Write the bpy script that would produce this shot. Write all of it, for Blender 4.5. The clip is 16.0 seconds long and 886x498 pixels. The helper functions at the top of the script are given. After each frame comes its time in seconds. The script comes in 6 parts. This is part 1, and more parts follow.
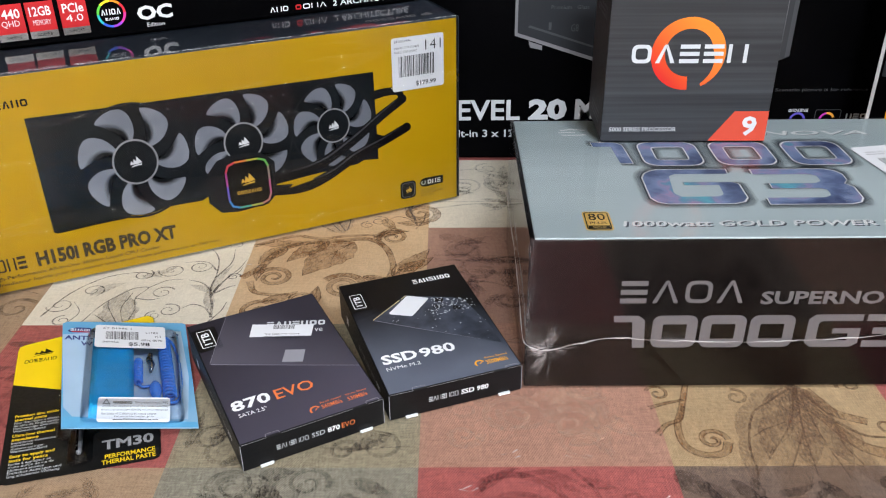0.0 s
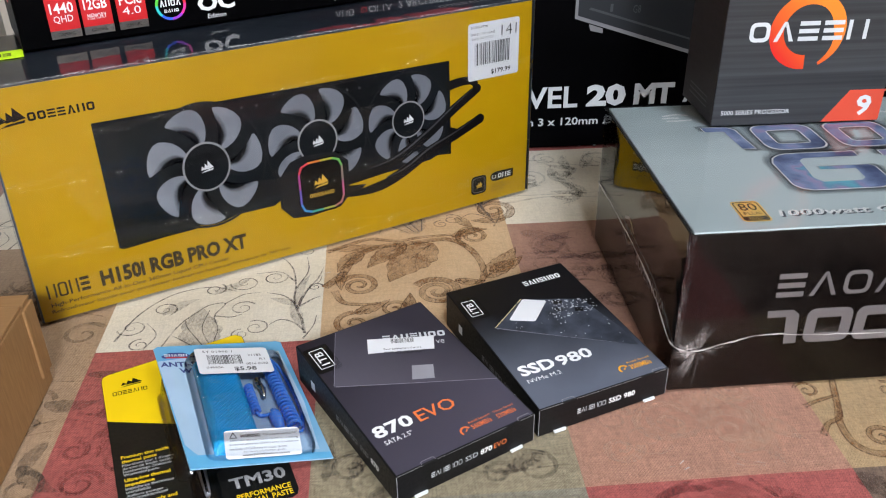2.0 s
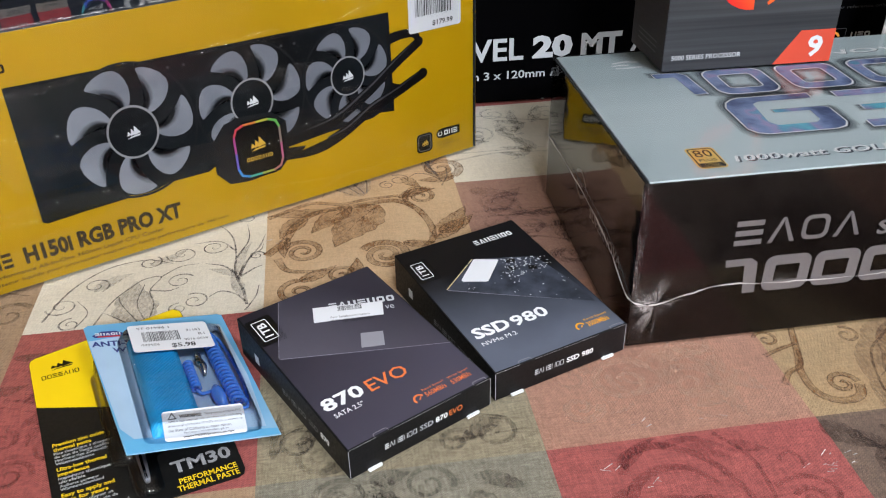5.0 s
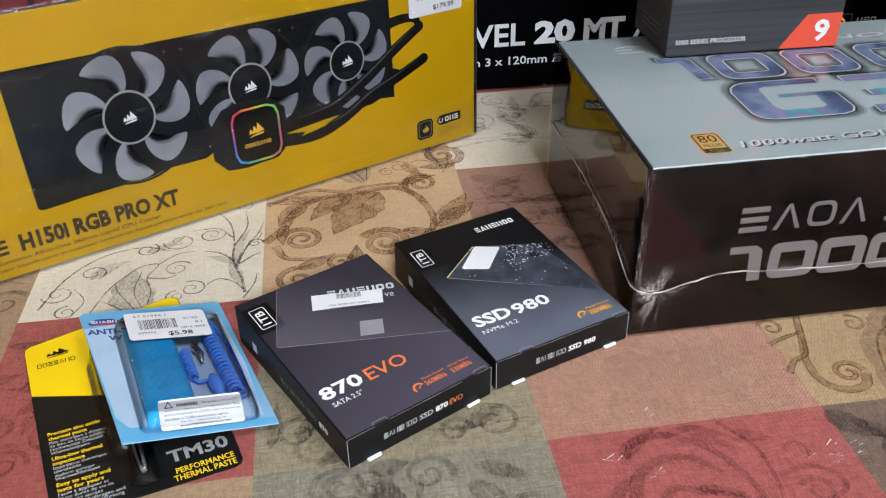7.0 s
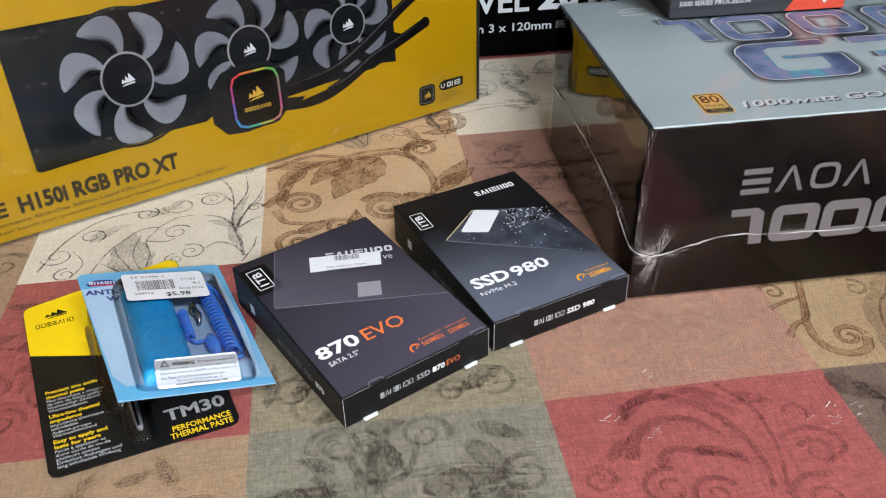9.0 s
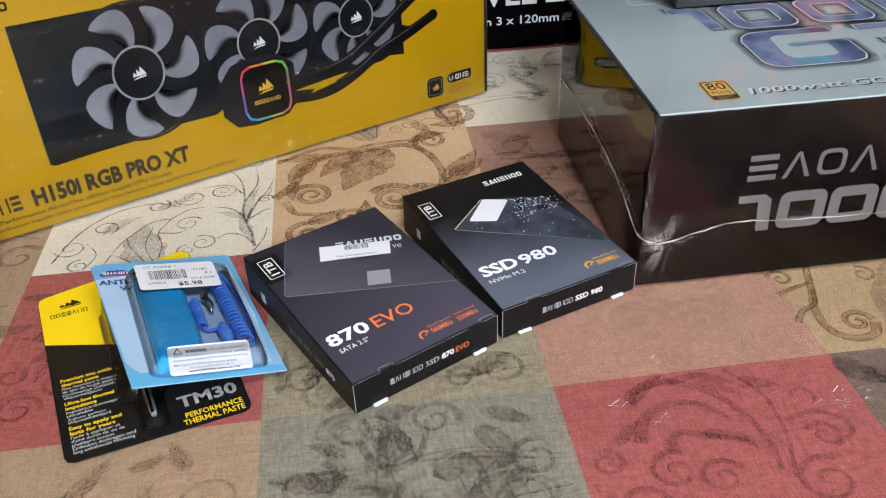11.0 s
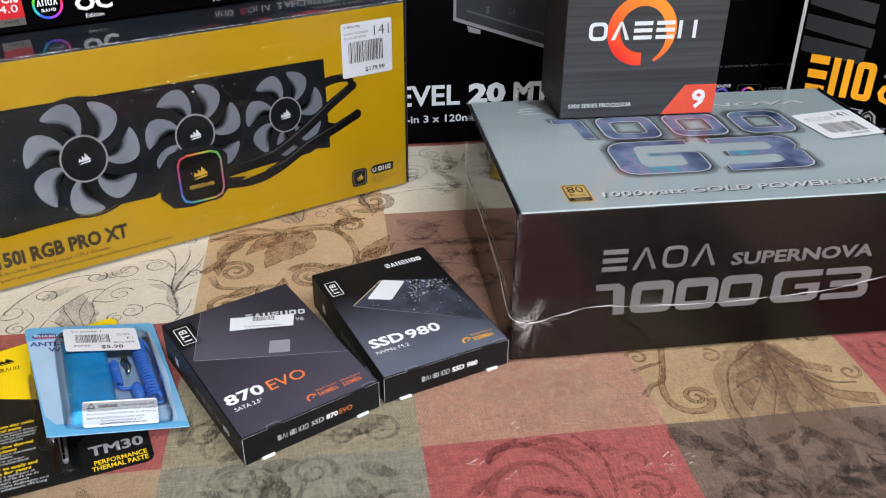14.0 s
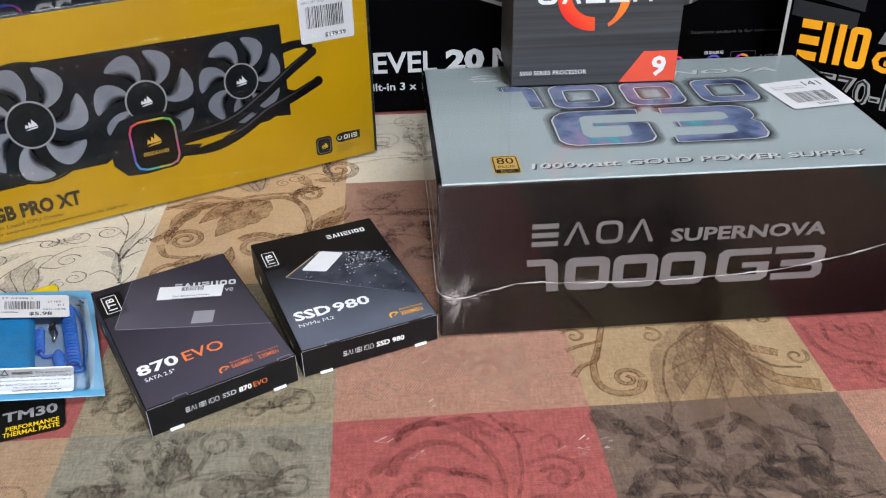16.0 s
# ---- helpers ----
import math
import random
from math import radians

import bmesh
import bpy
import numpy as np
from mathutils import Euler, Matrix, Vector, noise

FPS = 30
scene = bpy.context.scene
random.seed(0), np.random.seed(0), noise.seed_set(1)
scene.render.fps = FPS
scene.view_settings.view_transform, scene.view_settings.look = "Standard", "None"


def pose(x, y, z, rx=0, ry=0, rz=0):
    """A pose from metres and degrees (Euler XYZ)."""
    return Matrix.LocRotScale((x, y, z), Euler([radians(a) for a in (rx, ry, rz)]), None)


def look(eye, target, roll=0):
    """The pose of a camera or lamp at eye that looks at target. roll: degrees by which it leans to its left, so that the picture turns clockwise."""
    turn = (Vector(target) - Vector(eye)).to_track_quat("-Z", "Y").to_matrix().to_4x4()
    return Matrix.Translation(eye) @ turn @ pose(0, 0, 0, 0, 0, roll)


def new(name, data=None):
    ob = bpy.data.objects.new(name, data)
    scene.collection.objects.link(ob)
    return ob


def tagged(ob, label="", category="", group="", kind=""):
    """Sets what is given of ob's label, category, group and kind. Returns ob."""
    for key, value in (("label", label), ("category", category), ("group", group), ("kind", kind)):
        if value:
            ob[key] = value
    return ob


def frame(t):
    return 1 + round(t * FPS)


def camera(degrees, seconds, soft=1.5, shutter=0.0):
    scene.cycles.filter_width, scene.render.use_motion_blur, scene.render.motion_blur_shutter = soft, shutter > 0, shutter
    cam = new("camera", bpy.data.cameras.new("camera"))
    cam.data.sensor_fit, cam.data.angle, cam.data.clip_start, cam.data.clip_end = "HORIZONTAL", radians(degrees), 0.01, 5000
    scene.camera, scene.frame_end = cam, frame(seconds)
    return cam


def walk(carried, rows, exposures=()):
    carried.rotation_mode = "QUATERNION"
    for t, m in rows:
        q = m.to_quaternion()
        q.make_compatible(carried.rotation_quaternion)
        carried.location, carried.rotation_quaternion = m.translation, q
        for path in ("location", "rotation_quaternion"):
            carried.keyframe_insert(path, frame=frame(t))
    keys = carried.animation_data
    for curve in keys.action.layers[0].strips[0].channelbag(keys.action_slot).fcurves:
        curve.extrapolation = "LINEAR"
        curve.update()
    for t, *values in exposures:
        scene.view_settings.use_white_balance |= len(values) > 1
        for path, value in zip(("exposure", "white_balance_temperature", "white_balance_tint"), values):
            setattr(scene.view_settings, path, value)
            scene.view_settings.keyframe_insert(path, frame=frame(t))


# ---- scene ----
cam = camera(54.32, 16.0, soft=1.1)
PATH = [
    (0, (0.0124, 0.0308, 0.3988), (0.0032, 0.9017, -0.0926), -0.63),
    (0.5, (-0.0064, 0.0309, 0.4012), (-0.0182, 0.9019, -0.0900), -0.62),
    (1, (-0.0460, 0.0361, 0.3991), (-0.0327, 0.9096, -0.0876), -0.53),
    (1.5, (-0.1074, 0.0322, 0.3847), (-0.0552, 0.8986, -0.1120), -0.24),
    (2, (-0.1201, 0.0815, 0.3838), (-0.0571, 0.9440, -0.1183), -0.84),
    (2.5, (-0.1210, 0.1128, 0.3770), (-0.0478, 0.9683, -0.1355), -1.28),
    (3, (-0.1212, 0.1142, 0.3706), (-0.0397, 0.9638, -0.1505), -1.53),
    (3.5, (-0.1236, 0.1020, 0.3725), (-0.0378, 0.9492, -0.1519), -1.76),
    (4, (-0.1143, 0.1002, 0.3668), (-0.0086, 0.9411, -0.1639), -1.49),
    (6.3, (-0.1174, 0.1096, 0.3671), (-0.0009, 0.9420, -0.1748), -1.16),
    (6.5, (-0.1214, 0.1087, 0.3655), (-0.0065, 0.9406, -0.1774), -1.16),
    (7, (-0.1131, 0.1097, 0.3613), (-0.0012, 0.9383, -0.1873), -1.27),
    (7.5, (-0.1117, 0.1140, 0.3586), (-0.0031, 0.9392, -0.1957), -1.55),
    (8, (-0.1140, 0.1099, 0.3526), (-0.0100, 0.9300, -0.2101), -1.52),
    (8.5, (-0.1131, 0.1088, 0.3526), (-0.0155, 0.9282, -0.2122), -1.55),
    (9, (-0.1071, 0.1061, 0.3505), (-0.0078, 0.9222, -0.2188), -1.50),
    (9.5, (-0.1108, 0.1047, 0.3461), (-0.0123, 0.9182, -0.2271), -1.51),
    (11.8, (-0.1056, 0.0845, 0.3536), (-0.0216, 0.9058, -0.2106), -2.63),
    (12, (-0.1065, 0.0788, 0.3580), (-0.0149, 0.9035, -0.2002), -2.25),
    (12.5, (-0.1068, 0.0614, 0.3749), (0.0002, 0.8994, -0.1601), -1.47),
    (13, (-0.1055, 0.0226, 0.3876), (0.0252, 0.8726, -0.1228), -0.44),
    (13.5, (-0.0862, -0.0067, 0.3883), (0.0685, 0.8451, -0.1122), 0.66),
    (14, (-0.0544, 0.0266, 0.3905), (0.0634, 0.8871, -0.1052), 0.30),
    (14.5, (0.0479, 0.0429, 0.3881), (0.1350, 0.9010, -0.1179), -0.48),
    (15, (0.0550, 0.0432, 0.3856), (0.1064, 0.8970, -0.1325), -1.38),
    (15.5, (0.0351, 0.0355, 0.3836), (0.0759, 0.8844, -0.1433), -1.42),
    (16, (0.0377, 0.0343, 0.3837), (0.0892, 0.8825, -0.1435), -1.07),
]
walk(cam, [(t, look(eye, target, roll)) for t, eye, target, roll in PATH])
import itertools
from mathutils.geometry import tessellate_polygon


# ---------------------------------------------------------------- world, lamps, exposure
scene.view_settings.exposure = 0.0
world = bpy.data.worlds.new("world")
scene.world = world
world.use_nodes = True
world.node_tree.nodes["Background"].inputs["Color"].default_value = (0.75, 0.82, 0.9, 1)
world.node_tree.nodes["Background"].inputs["Strength"].default_value = 0.15


def area_lamp(name, at, to, sx, sy, watts, colour):
    data = bpy.data.lights.new(name, "AREA")
    data.shape, data.size, data.size_y, data.energy, data.color = "RECTANGLE", sx, sy, watts, colour
    ob = new(name, data)
    ob.matrix_world = look(at, to)
    return ob


LAMPS = ((0.1, -1.9), (0.55, -0.15))
area_lamp("lamp_light", (LAMPS[0][0], LAMPS[0][1], 1.58), (LAMPS[0][0], LAMPS[0][1] + 0.001, 0), 0.5, 0.5, 135, (0.83, 0.895, 1.0))
area_lamp("lamp_light", (LAMPS[1][0], LAMPS[1][1], 1.58), (LAMPS[1][0], LAMPS[1][1] + 0.001, 0), 0.5, 0.5, 17, (0.83, 0.895, 1.0))

# ---------------------------------------------------------------- materials


def lin(r, g, b):
    return tuple((c / 255 / 12.92 if c / 255 <= 0.04045 else ((c / 255 + 0.055) / 1.055) ** 2.4) for c in (r, g, b)) + (1.0,)


def shader(name):
    m = bpy.data.materials.new(name)
    m.use_nodes = True
    return m, m.node_tree.nodes, m.node_tree.links, m.node_tree.nodes["Principled BSDF"]


def speckle(nodes, links, scale, detail=4.0, stretch=(1, 1, 1)):
    co = nodes.new("ShaderNodeTexCoord")
    mp = nodes.new("ShaderNodeMapping")
    mp.inputs["Scale"].default_value = stretch
    tex = nodes.new("ShaderNodeTexNoise")
    tex.inputs["Scale"].default_value, tex.inputs["Detail"].default_value = scale, detail
    links.new(co.outputs["Object"], mp.inputs["Vector"])
    links.new(mp.outputs["Vector"], tex.inputs["Vector"])
    return tex


def span(nodes, links, socket, low, high):
    r = nodes.new("ShaderNodeMapRange")
    r.inputs["From Min"].default_value, r.inputs["From Max"].default_value = 0.3, 0.7
    r.inputs["To Min"].default_value, r.inputs["To Max"].default_value = low, high
    links.new(socket, r.inputs["Value"])
    return r.outputs["Result"]


def card_paint(name, rgb, rough=0.35, metal=0.0, vary=0.08, coat=0.0, scale=60.0, stretch=(1, 1, 1), bump=0.05, tint=None, gloss=0.5):
    """Printed board or plastic: colour mottled at two scales, uneven gloss, a little relief."""
    m, nodes, links, p = shader(name)
    wide, fine = speckle(nodes, links, scale * 0.25, 3, stretch), speckle(nodes, links, scale * 8, 3, stretch)
    mix = nodes.new("ShaderNodeMix")
    mix.data_type = "RGBA"
    base = lin(*rgb)
    other = lin(*tint) if tint else tuple(min(1, c * (1 + vary * 2)) for c in base[:3]) + (1.0,)
    mix.inputs["A"].default_value = tuple(c * (1 - vary) for c in base[:3]) + (1.0,)
    mix.inputs["B"].default_value = other
    links.new(span(nodes, links, wide.outputs["Fac"], 0, 1), mix.inputs["Factor"])
    links.new(mix.outputs["Result"], p.inputs["Base Color"])
    links.new(span(nodes, links, fine.outputs["Fac"], rough * 0.85, min(1, rough * 1.2)), p.inputs["Roughness"])
    b = nodes.new("ShaderNodeBump")
    b.inputs["Strength"].default_value, b.inputs["Distance"].default_value = bump, 0.001
    links.new(fine.outputs["Fac"], b.inputs["Height"])
    links.new(b.outputs["Normal"], p.inputs["Normal"])
    p.inputs["Metallic"].default_value, p.inputs["Specular IOR Level"].default_value = metal, gloss
    p.inputs["Coat Weight"].default_value, p.inputs["Coat Roughness"].default_value = coat, 0.06
    return m


def two_tone(name, first, second, angle, low, high, rough=0.35, noisy=0.0, scale=40.0):
    """A colour, printed tone or painted sheen, that runs from one tone to another across the thing."""
    m, nodes, links, p = shader(name)
    co = nodes.new("ShaderNodeTexCoord")
    mp = nodes.new("ShaderNodeMapping")
    mp.inputs["Rotation"].default_value = angle
    links.new(co.outputs["Object"], mp.inputs["Vector"])
    sep = nodes.new("ShaderNodeSeparateXYZ")
    links.new(mp.outputs["Vector"], sep.inputs["Vector"])
    r = nodes.new("ShaderNodeMapRange")
    r.inputs["From Min"].default_value, r.inputs["From Max"].default_value = low, high
    tex = speckle(nodes, links, scale, 5)
    add = nodes.new("ShaderNodeMath")
    add.operation = "MULTIPLY_ADD"
    add.inputs[1].default_value = noisy * (high - low)
    links.new(tex.outputs["Fac"], add.inputs[0])
    links.new(sep.outputs["X"], add.inputs[2])
    links.new(add.outputs["Value"], r.inputs["Value"])
    mix = nodes.new("ShaderNodeMix")
    mix.data_type = "RGBA"
    mix.inputs["A"].default_value, mix.inputs["B"].default_value = lin(*first), lin(*second)
    links.new(r.outputs["Result"], mix.inputs["Factor"])
    links.new(mix.outputs["Result"], p.inputs["Base Color"])
    p.inputs["Roughness"].default_value, p.inputs["Specular IOR Level"].default_value = rough, 0.3
    return m


def galaxy(name):
    m, nodes, links, p = shader(name)
    tex = speckle(nodes, links, 28, 6)
    ramp = nodes.new("ShaderNodeValToRGB")
    ramp.color_ramp.elements[0].position, ramp.color_ramp.elements[0].color = 0.3, lin(70, 80, 116)
    ramp.color_ramp.elements[1].position, ramp.color_ramp.elements[1].color = 0.72, lin(120, 212, 224)
    for at, c in ((0.42, (118, 134, 172)), (0.5, (150, 168, 206)), (0.56, (176, 164, 200)), (0.61, (122, 172, 200))):
        ramp.color_ramp.elements.new(at).color = lin(*c)
    links.new(tex.outputs["Fac"], ramp.inputs["Fac"])
    links.new(ramp.outputs["Color"], p.inputs["Base Color"])
    p.inputs["Roughness"].default_value = 0.25
    return m


def clear_film(name, rough=0.04, wrinkle=0.25, scale=14.0, stretch=(1, 1, 1), ior=1.5, dull=(0.97, 0.97, 0.97), crease=0.0):
    """Clear plastic: seen through, with gloss that grows towards grazing angles."""
    m = bpy.data.materials.new(name)
    m.use_nodes = True
    nodes, links = m.node_tree.nodes, m.node_tree.links
    nodes.remove(nodes["Principled BSDF"])
    fres, glossy, clear, mix = (nodes.new("ShaderNode" + k) for k in ("Fresnel", "BsdfGlossy", "BsdfTransparent", "MixShader"))
    fres.inputs["IOR"].default_value, glossy.inputs["Roughness"].default_value = ior, rough
    clear.inputs["Color"].default_value = dull + (1,)
    tex = speckle(nodes, links, scale, 3, stretch)
    b = nodes.new("ShaderNodeBump")
    b.inputs["Strength"].default_value, b.inputs["Distance"].default_value = wrinkle, 0.003
    links.new(tex.outputs["Fac"], b.inputs["Height"])
    if crease:
        # steep folds here and there, running aslant over the looser wrinkles
        co, mp = nodes.new("ShaderNodeTexCoord"), nodes.new("ShaderNodeMapping")
        mp.inputs["Rotation"].default_value, mp.inputs["Scale"].default_value = (0, 0.22, 0), (0.8, 1, 7)
        fold = nodes.new("ShaderNodeTexNoise")
        fold.inputs["Scale"].default_value, fold.inputs["Detail"].default_value, fold.inputs["Distortion"].default_value = 7, 2, 0.8
        links.new(co.outputs["Object"], mp.inputs["Vector"])
        links.new(mp.outputs["Vector"], fold.inputs["Vector"])
        rise = nodes.new("ShaderNodeMapRange")
        rise.interpolation_type = "SMOOTHSTEP"
        rise.inputs["From Min"].default_value, rise.inputs["From Max"].default_value = 0.59, 0.74
        links.new(fold.outputs["Fac"], rise.inputs["Value"])
        sharp = nodes.new("ShaderNodeBump")
        sharp.inputs["Strength"].default_value, sharp.inputs["Distance"].default_value = 1.0, crease
        links.new(rise.outputs["Result"], sharp.inputs["Height"])
        links.new(b.outputs["Normal"], sharp.inputs["Normal"])
        b = sharp
    links.new(b.outputs["Normal"], glossy.inputs["Normal"])
    links.new(fres.outputs["Fac"], mix.inputs["Fac"])
    links.new(clear.outputs["BSDF"], mix.inputs[1])
    links.new(glossy.outputs["BSDF"], mix.inputs[2])
    links.new(mix.outputs["Shader"], nodes["Material Output"].inputs["Surface"])
    return m


def faded_ink(name, rgb, cover):
    """Textile print that lets the weave show through."""
    m, nodes, links, p = shader(name)
    p.inputs["Base Color"].default_value, p.inputs["Roughness"].default_value = lin(*rgb), 0.8
    tex = speckle(nodes, links, 70, 5)
    thread = speckle(nodes, links, 620, 2, (1, 0.45, 1))
    mul = nodes.new("ShaderNodeMath")
    mul.operation = "MULTIPLY"
    links.new(span(nodes, links, tex.outputs["Fac"], cover * 0.4, min(1, cover * 1.35)), mul.inputs[0])
    links.new(span(nodes, links, thread.outputs["Fac"], 0.35, 1.35), mul.inputs[1])
    mul.use_clamp = True
    links.new(mul.outputs["Value"], p.inputs["Alpha"])
    return m


def thin_ink(name, rgb, cover):
    """An even, thin coat of ink; several coats build a soft printed edge."""
    m, nodes, links, p = shader(name)
    p.inputs["Base Color"].default_value, p.inputs["Roughness"].default_value = lin(*rgb), 0.4
    p.inputs["Alpha"].default_value = cover
    return m


def woven(name, rgb, dark, weave=1.0):
    """Printed cotton under a worn clear finish: weave, slubs and blotches."""
    m, nodes, links, p = shader(name)
    co = nodes.new("ShaderNodeTexCoord")
    waves = []
    for rot in (0.6, -0.9):
        mp = nodes.new("ShaderNodeMapping")
        mp.inputs["Rotation"].default_value = (0, 0, rot)
        links.new(co.outputs["Object"], mp.inputs["Vector"])
        w = nodes.new("ShaderNodeTexWave")
        w.inputs["Scale"].default_value, w.inputs["Distortion"].default_value = 330.0 if rot > 0 else 290.0, 1.6
        w.inputs["Detail"].default_value, w.inputs["Detail Scale"].default_value = 2, 2
        links.new(mp.outputs["Vector"], w.inputs["Vector"])
        waves.append(w)
    slub_a, slub_b = speckle(nodes, links, 26, 6, (1, 14, 1)), speckle(nodes, links, 26, 6, (14, 1, 1))
    blot, grain = speckle(nodes, links, 11, 5), speckle(nodes, links, 900, 2)
    def blend(a, b, fac, amount):
        mix = nodes.new("ShaderNodeMix")
        mix.data_type = "RGBA"
        for sock, val in (("A", a), ("B", b)):
            if isinstance(val, tuple):
                mix.inputs[sock].default_value = val
            else:
                links.new(val, mix.inputs[sock])
        links.new(span(nodes, links, fac, 0, amount), mix.inputs["Factor"])
        return mix.outputs["Result"]
    base, deep = lin(*rgb), lin(*dark)
    light = tuple(min(1, c * 1.25) for c in base[:3]) + (1.0,)
    c = blend(base, deep, blot.outputs["Fac"], 0.9)
    c = blend(c, light, slub_a.outputs["Fac"], 0.5 * min(1, weave + 0.1))
    c = blend(c, deep, slub_b.outputs["Fac"], 0.4 * min(1, weave + 0.1))
    c = blend(c, deep, waves[0].outputs["Fac"], 0.45 * weave)
    c = blend(c, light, grain.outputs["Fac"], 0.45)
    warp, weft = speckle(nodes, links, 800, 2, (1, 0.2, 1)), speckle(nodes, links, 800, 2, (0.2, 1, 1))
    both = nodes.new("ShaderNodeMath")
    links.new(span(nodes, links, warp.outputs["Fac"], -0.5, 0.5), both.inputs[0])
    links.new(span(nodes, links, weft.outputs["Fac"], -0.5, 0.5), both.inputs[1])
    tone = nodes.new("ShaderNodeMapRange")
    tone.inputs["From Min"].default_value, tone.inputs["From Max"].default_value = -1, 1
    tone.inputs["To Min"].default_value, tone.inputs["To Max"].default_value = 1 - 0.34 * weave, 1 + 0.34 * weave
    links.new(both.outputs["Value"], tone.inputs["Value"])
    shade = nodes.new("ShaderNodeVectorMath")
    shade.operation = "SCALE"
    links.new(c, shade.inputs["Vector"])
    links.new(tone.outputs["Result"], shade.inputs["Scale"])
    links.new(shade.outputs["Vector"], p.inputs["Base Color"])
    add = nodes.new("ShaderNodeMath")
    links.new(waves[0].outputs["Fac"], add.inputs[0])
    links.new(waves[1].outputs["Fac"], add.inputs[1])
    b = nodes.new("ShaderNodeBump")
    b.inputs["Strength"].default_value, b.inputs["Distance"].default_value = 0.5, 0.0004
    links.new(add.outputs["Value"], b.inputs["Height"])
    links.new(b.outputs["Normal"], p.inputs["Normal"])
    p.inputs["Roughness"].default_value = 0.62
    p.inputs["Coat Weight"].default_value, p.inputs["Coat Roughness"].default_value = 0.12, 0.25
    return m


def kraft(name):
    m, nodes, links, p = shader(name)
    fib, wide = speckle(nodes, links, 60, 6, (1, 9, 1)), speckle(nodes, links, 9, 3)
    mix = nodes.new("ShaderNodeMix")
    mix.data_type = "RGBA"
    mix.inputs["A"].default_value, mix.inputs["B"].default_value = lin(134, 98, 59), lin(158, 120, 76)
    add = nodes.new("ShaderNodeMath")
    add.operation = "MULTIPLY"
    links.new(fib.outputs["Fac"], add.inputs[0])
    links.new(wide.outputs["Fac"], add.inputs[1])
    r = nodes.new("ShaderNodeMapRange")
    r.inputs["From Min"].default_value, r.inputs["From Max"].default_value = 0.1, 0.45
    links.new(add.outputs["Value"], r.inputs["Value"])
    links.new(r.outputs["Result"], mix.inputs["Factor"])
    links.new(mix.outputs["Result"], p.inputs["Base Color"])
    p.inputs["Roughness"].default_value = 0.75
    return m


WHITE = card_paint("white_ink", (232, 234, 236), 0.4, vary=0.03)
LIGHT = card_paint("silver_grey_ink", (196, 200, 204), 0.35, vary=0.04)
MIDGREY = card_paint("mid_grey_ink", (120, 120, 124), 0.35, vary=0.06)
DIMGREY = card_paint("dim_grey_ink", (62, 64, 68), 0.4, vary=0.1)
BLACK = card_paint("black_ink", (11, 11, 12), 0.4, vary=0.15, gloss=0.25)
BLACK_BOARD = card_paint("black_coated_board", (2, 2, 3), 0.45, vary=0.3, gloss=0.03)
BARCODE = card_paint("barcode_black", (24, 24, 26), 0.6, vary=0.05)
PAPER = card_paint("white_label_paper", (216, 218, 222), 0.55, vary=0.03)
YELLOW_BOX = card_paint("yellow_printed_board", (184, 147, 6), 0.45, vary=0.06, scale=20, gloss=0.3)
YELLOW_CARD = card_paint("yellow_card_print", (240, 205, 10), 0.4, vary=0.03)
YELLOW_INK = card_paint("yellow_ink", (236, 200, 30), 0.4, vary=0.03)
BROWN_INK = card_paint("dark_brown_ink", (52, 40, 24), 0.4, vary=0.08)
FAN_BLACK = card_paint("photo_black", (12, 13, 15), 0.4, vary=0.3, gloss=0.2, tint=(26, 32, 38), scale=40)
FAN_FRAME = card_paint("photo_charcoal", (30, 31, 34), 0.4, vary=0.2, gloss=0.2)
BLADE = two_tone("fan_blade_print", (182, 185, 192), (122, 126, 136), (0, 0.9, 0), 0.02, 0.42, 0.4, 0.9, 40)
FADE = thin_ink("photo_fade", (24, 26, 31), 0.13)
HALO = thin_ink("slate_glow_print", (70, 82, 94), 0.13)
HUB_RIM = card_paint("hub_rim_grey", (150, 150, 152), 0.35)
HOSE = card_paint("hose_print", (20, 20, 22), 0.4, vary=0.3, gloss=0.2)
HOSE_HI = card_paint("hose_highlight_print", (70, 70, 74), 0.3)
GOLD = card_paint("gold_ink", (214, 170, 62), 0.35)
ORANGE = card_paint("orange_ink", (226, 118, 62), 0.4, vary=0.03)
AMBER = card_paint("amber_ink", (238, 164, 28), 0.4, vary=0.04)
RED = card_paint("red_ink", (194, 24, 32), 0.35, vary=0.04)
BADGE_RED = card_paint("orange_red_ink", (190, 66, 44), 0.4, vary=0.04)
SILVER_TOP = card_paint("silver_blue_printed_board", (186, 202, 206), 0.36, vary=0.06, scale=18, stretch=(0.25, 3, 1), tint=(204, 217, 220))
EMBOSS = card_paint("silver_foil_letters", (246, 249, 250), 0.3)
EMBOSS_DARK = card_paint("slate_letter_edge", (60, 68, 80), 0.35)
GALAXY = galaxy("nebula_print")
PSU_BLACK = card_paint("maroon_black_gloss_board", (9, 5, 5), 0.09, vary=0.25, scale=14, bump=0.01, gloss=0.4)
PSU_GREY = card_paint("warm_grey_ink", (124, 117, 117), 0.35, vary=0.05)
COOLER_SIDE = card_paint("slate_black_board", (74, 84, 98), 0.35, vary=0.25, scale=18, gloss=0.3)
CPU_BOARD = card_paint("brushed_charcoal_board", (52, 54, 57), 0.38, vary=0.06, scale=90, stretch=(0.12, 1, 9), tint=(72, 74, 78), gloss=0.25)
CPU_BOARD.node_tree.nodes["Principled BSDF"].inputs["Metallic"].default_value = 0.3
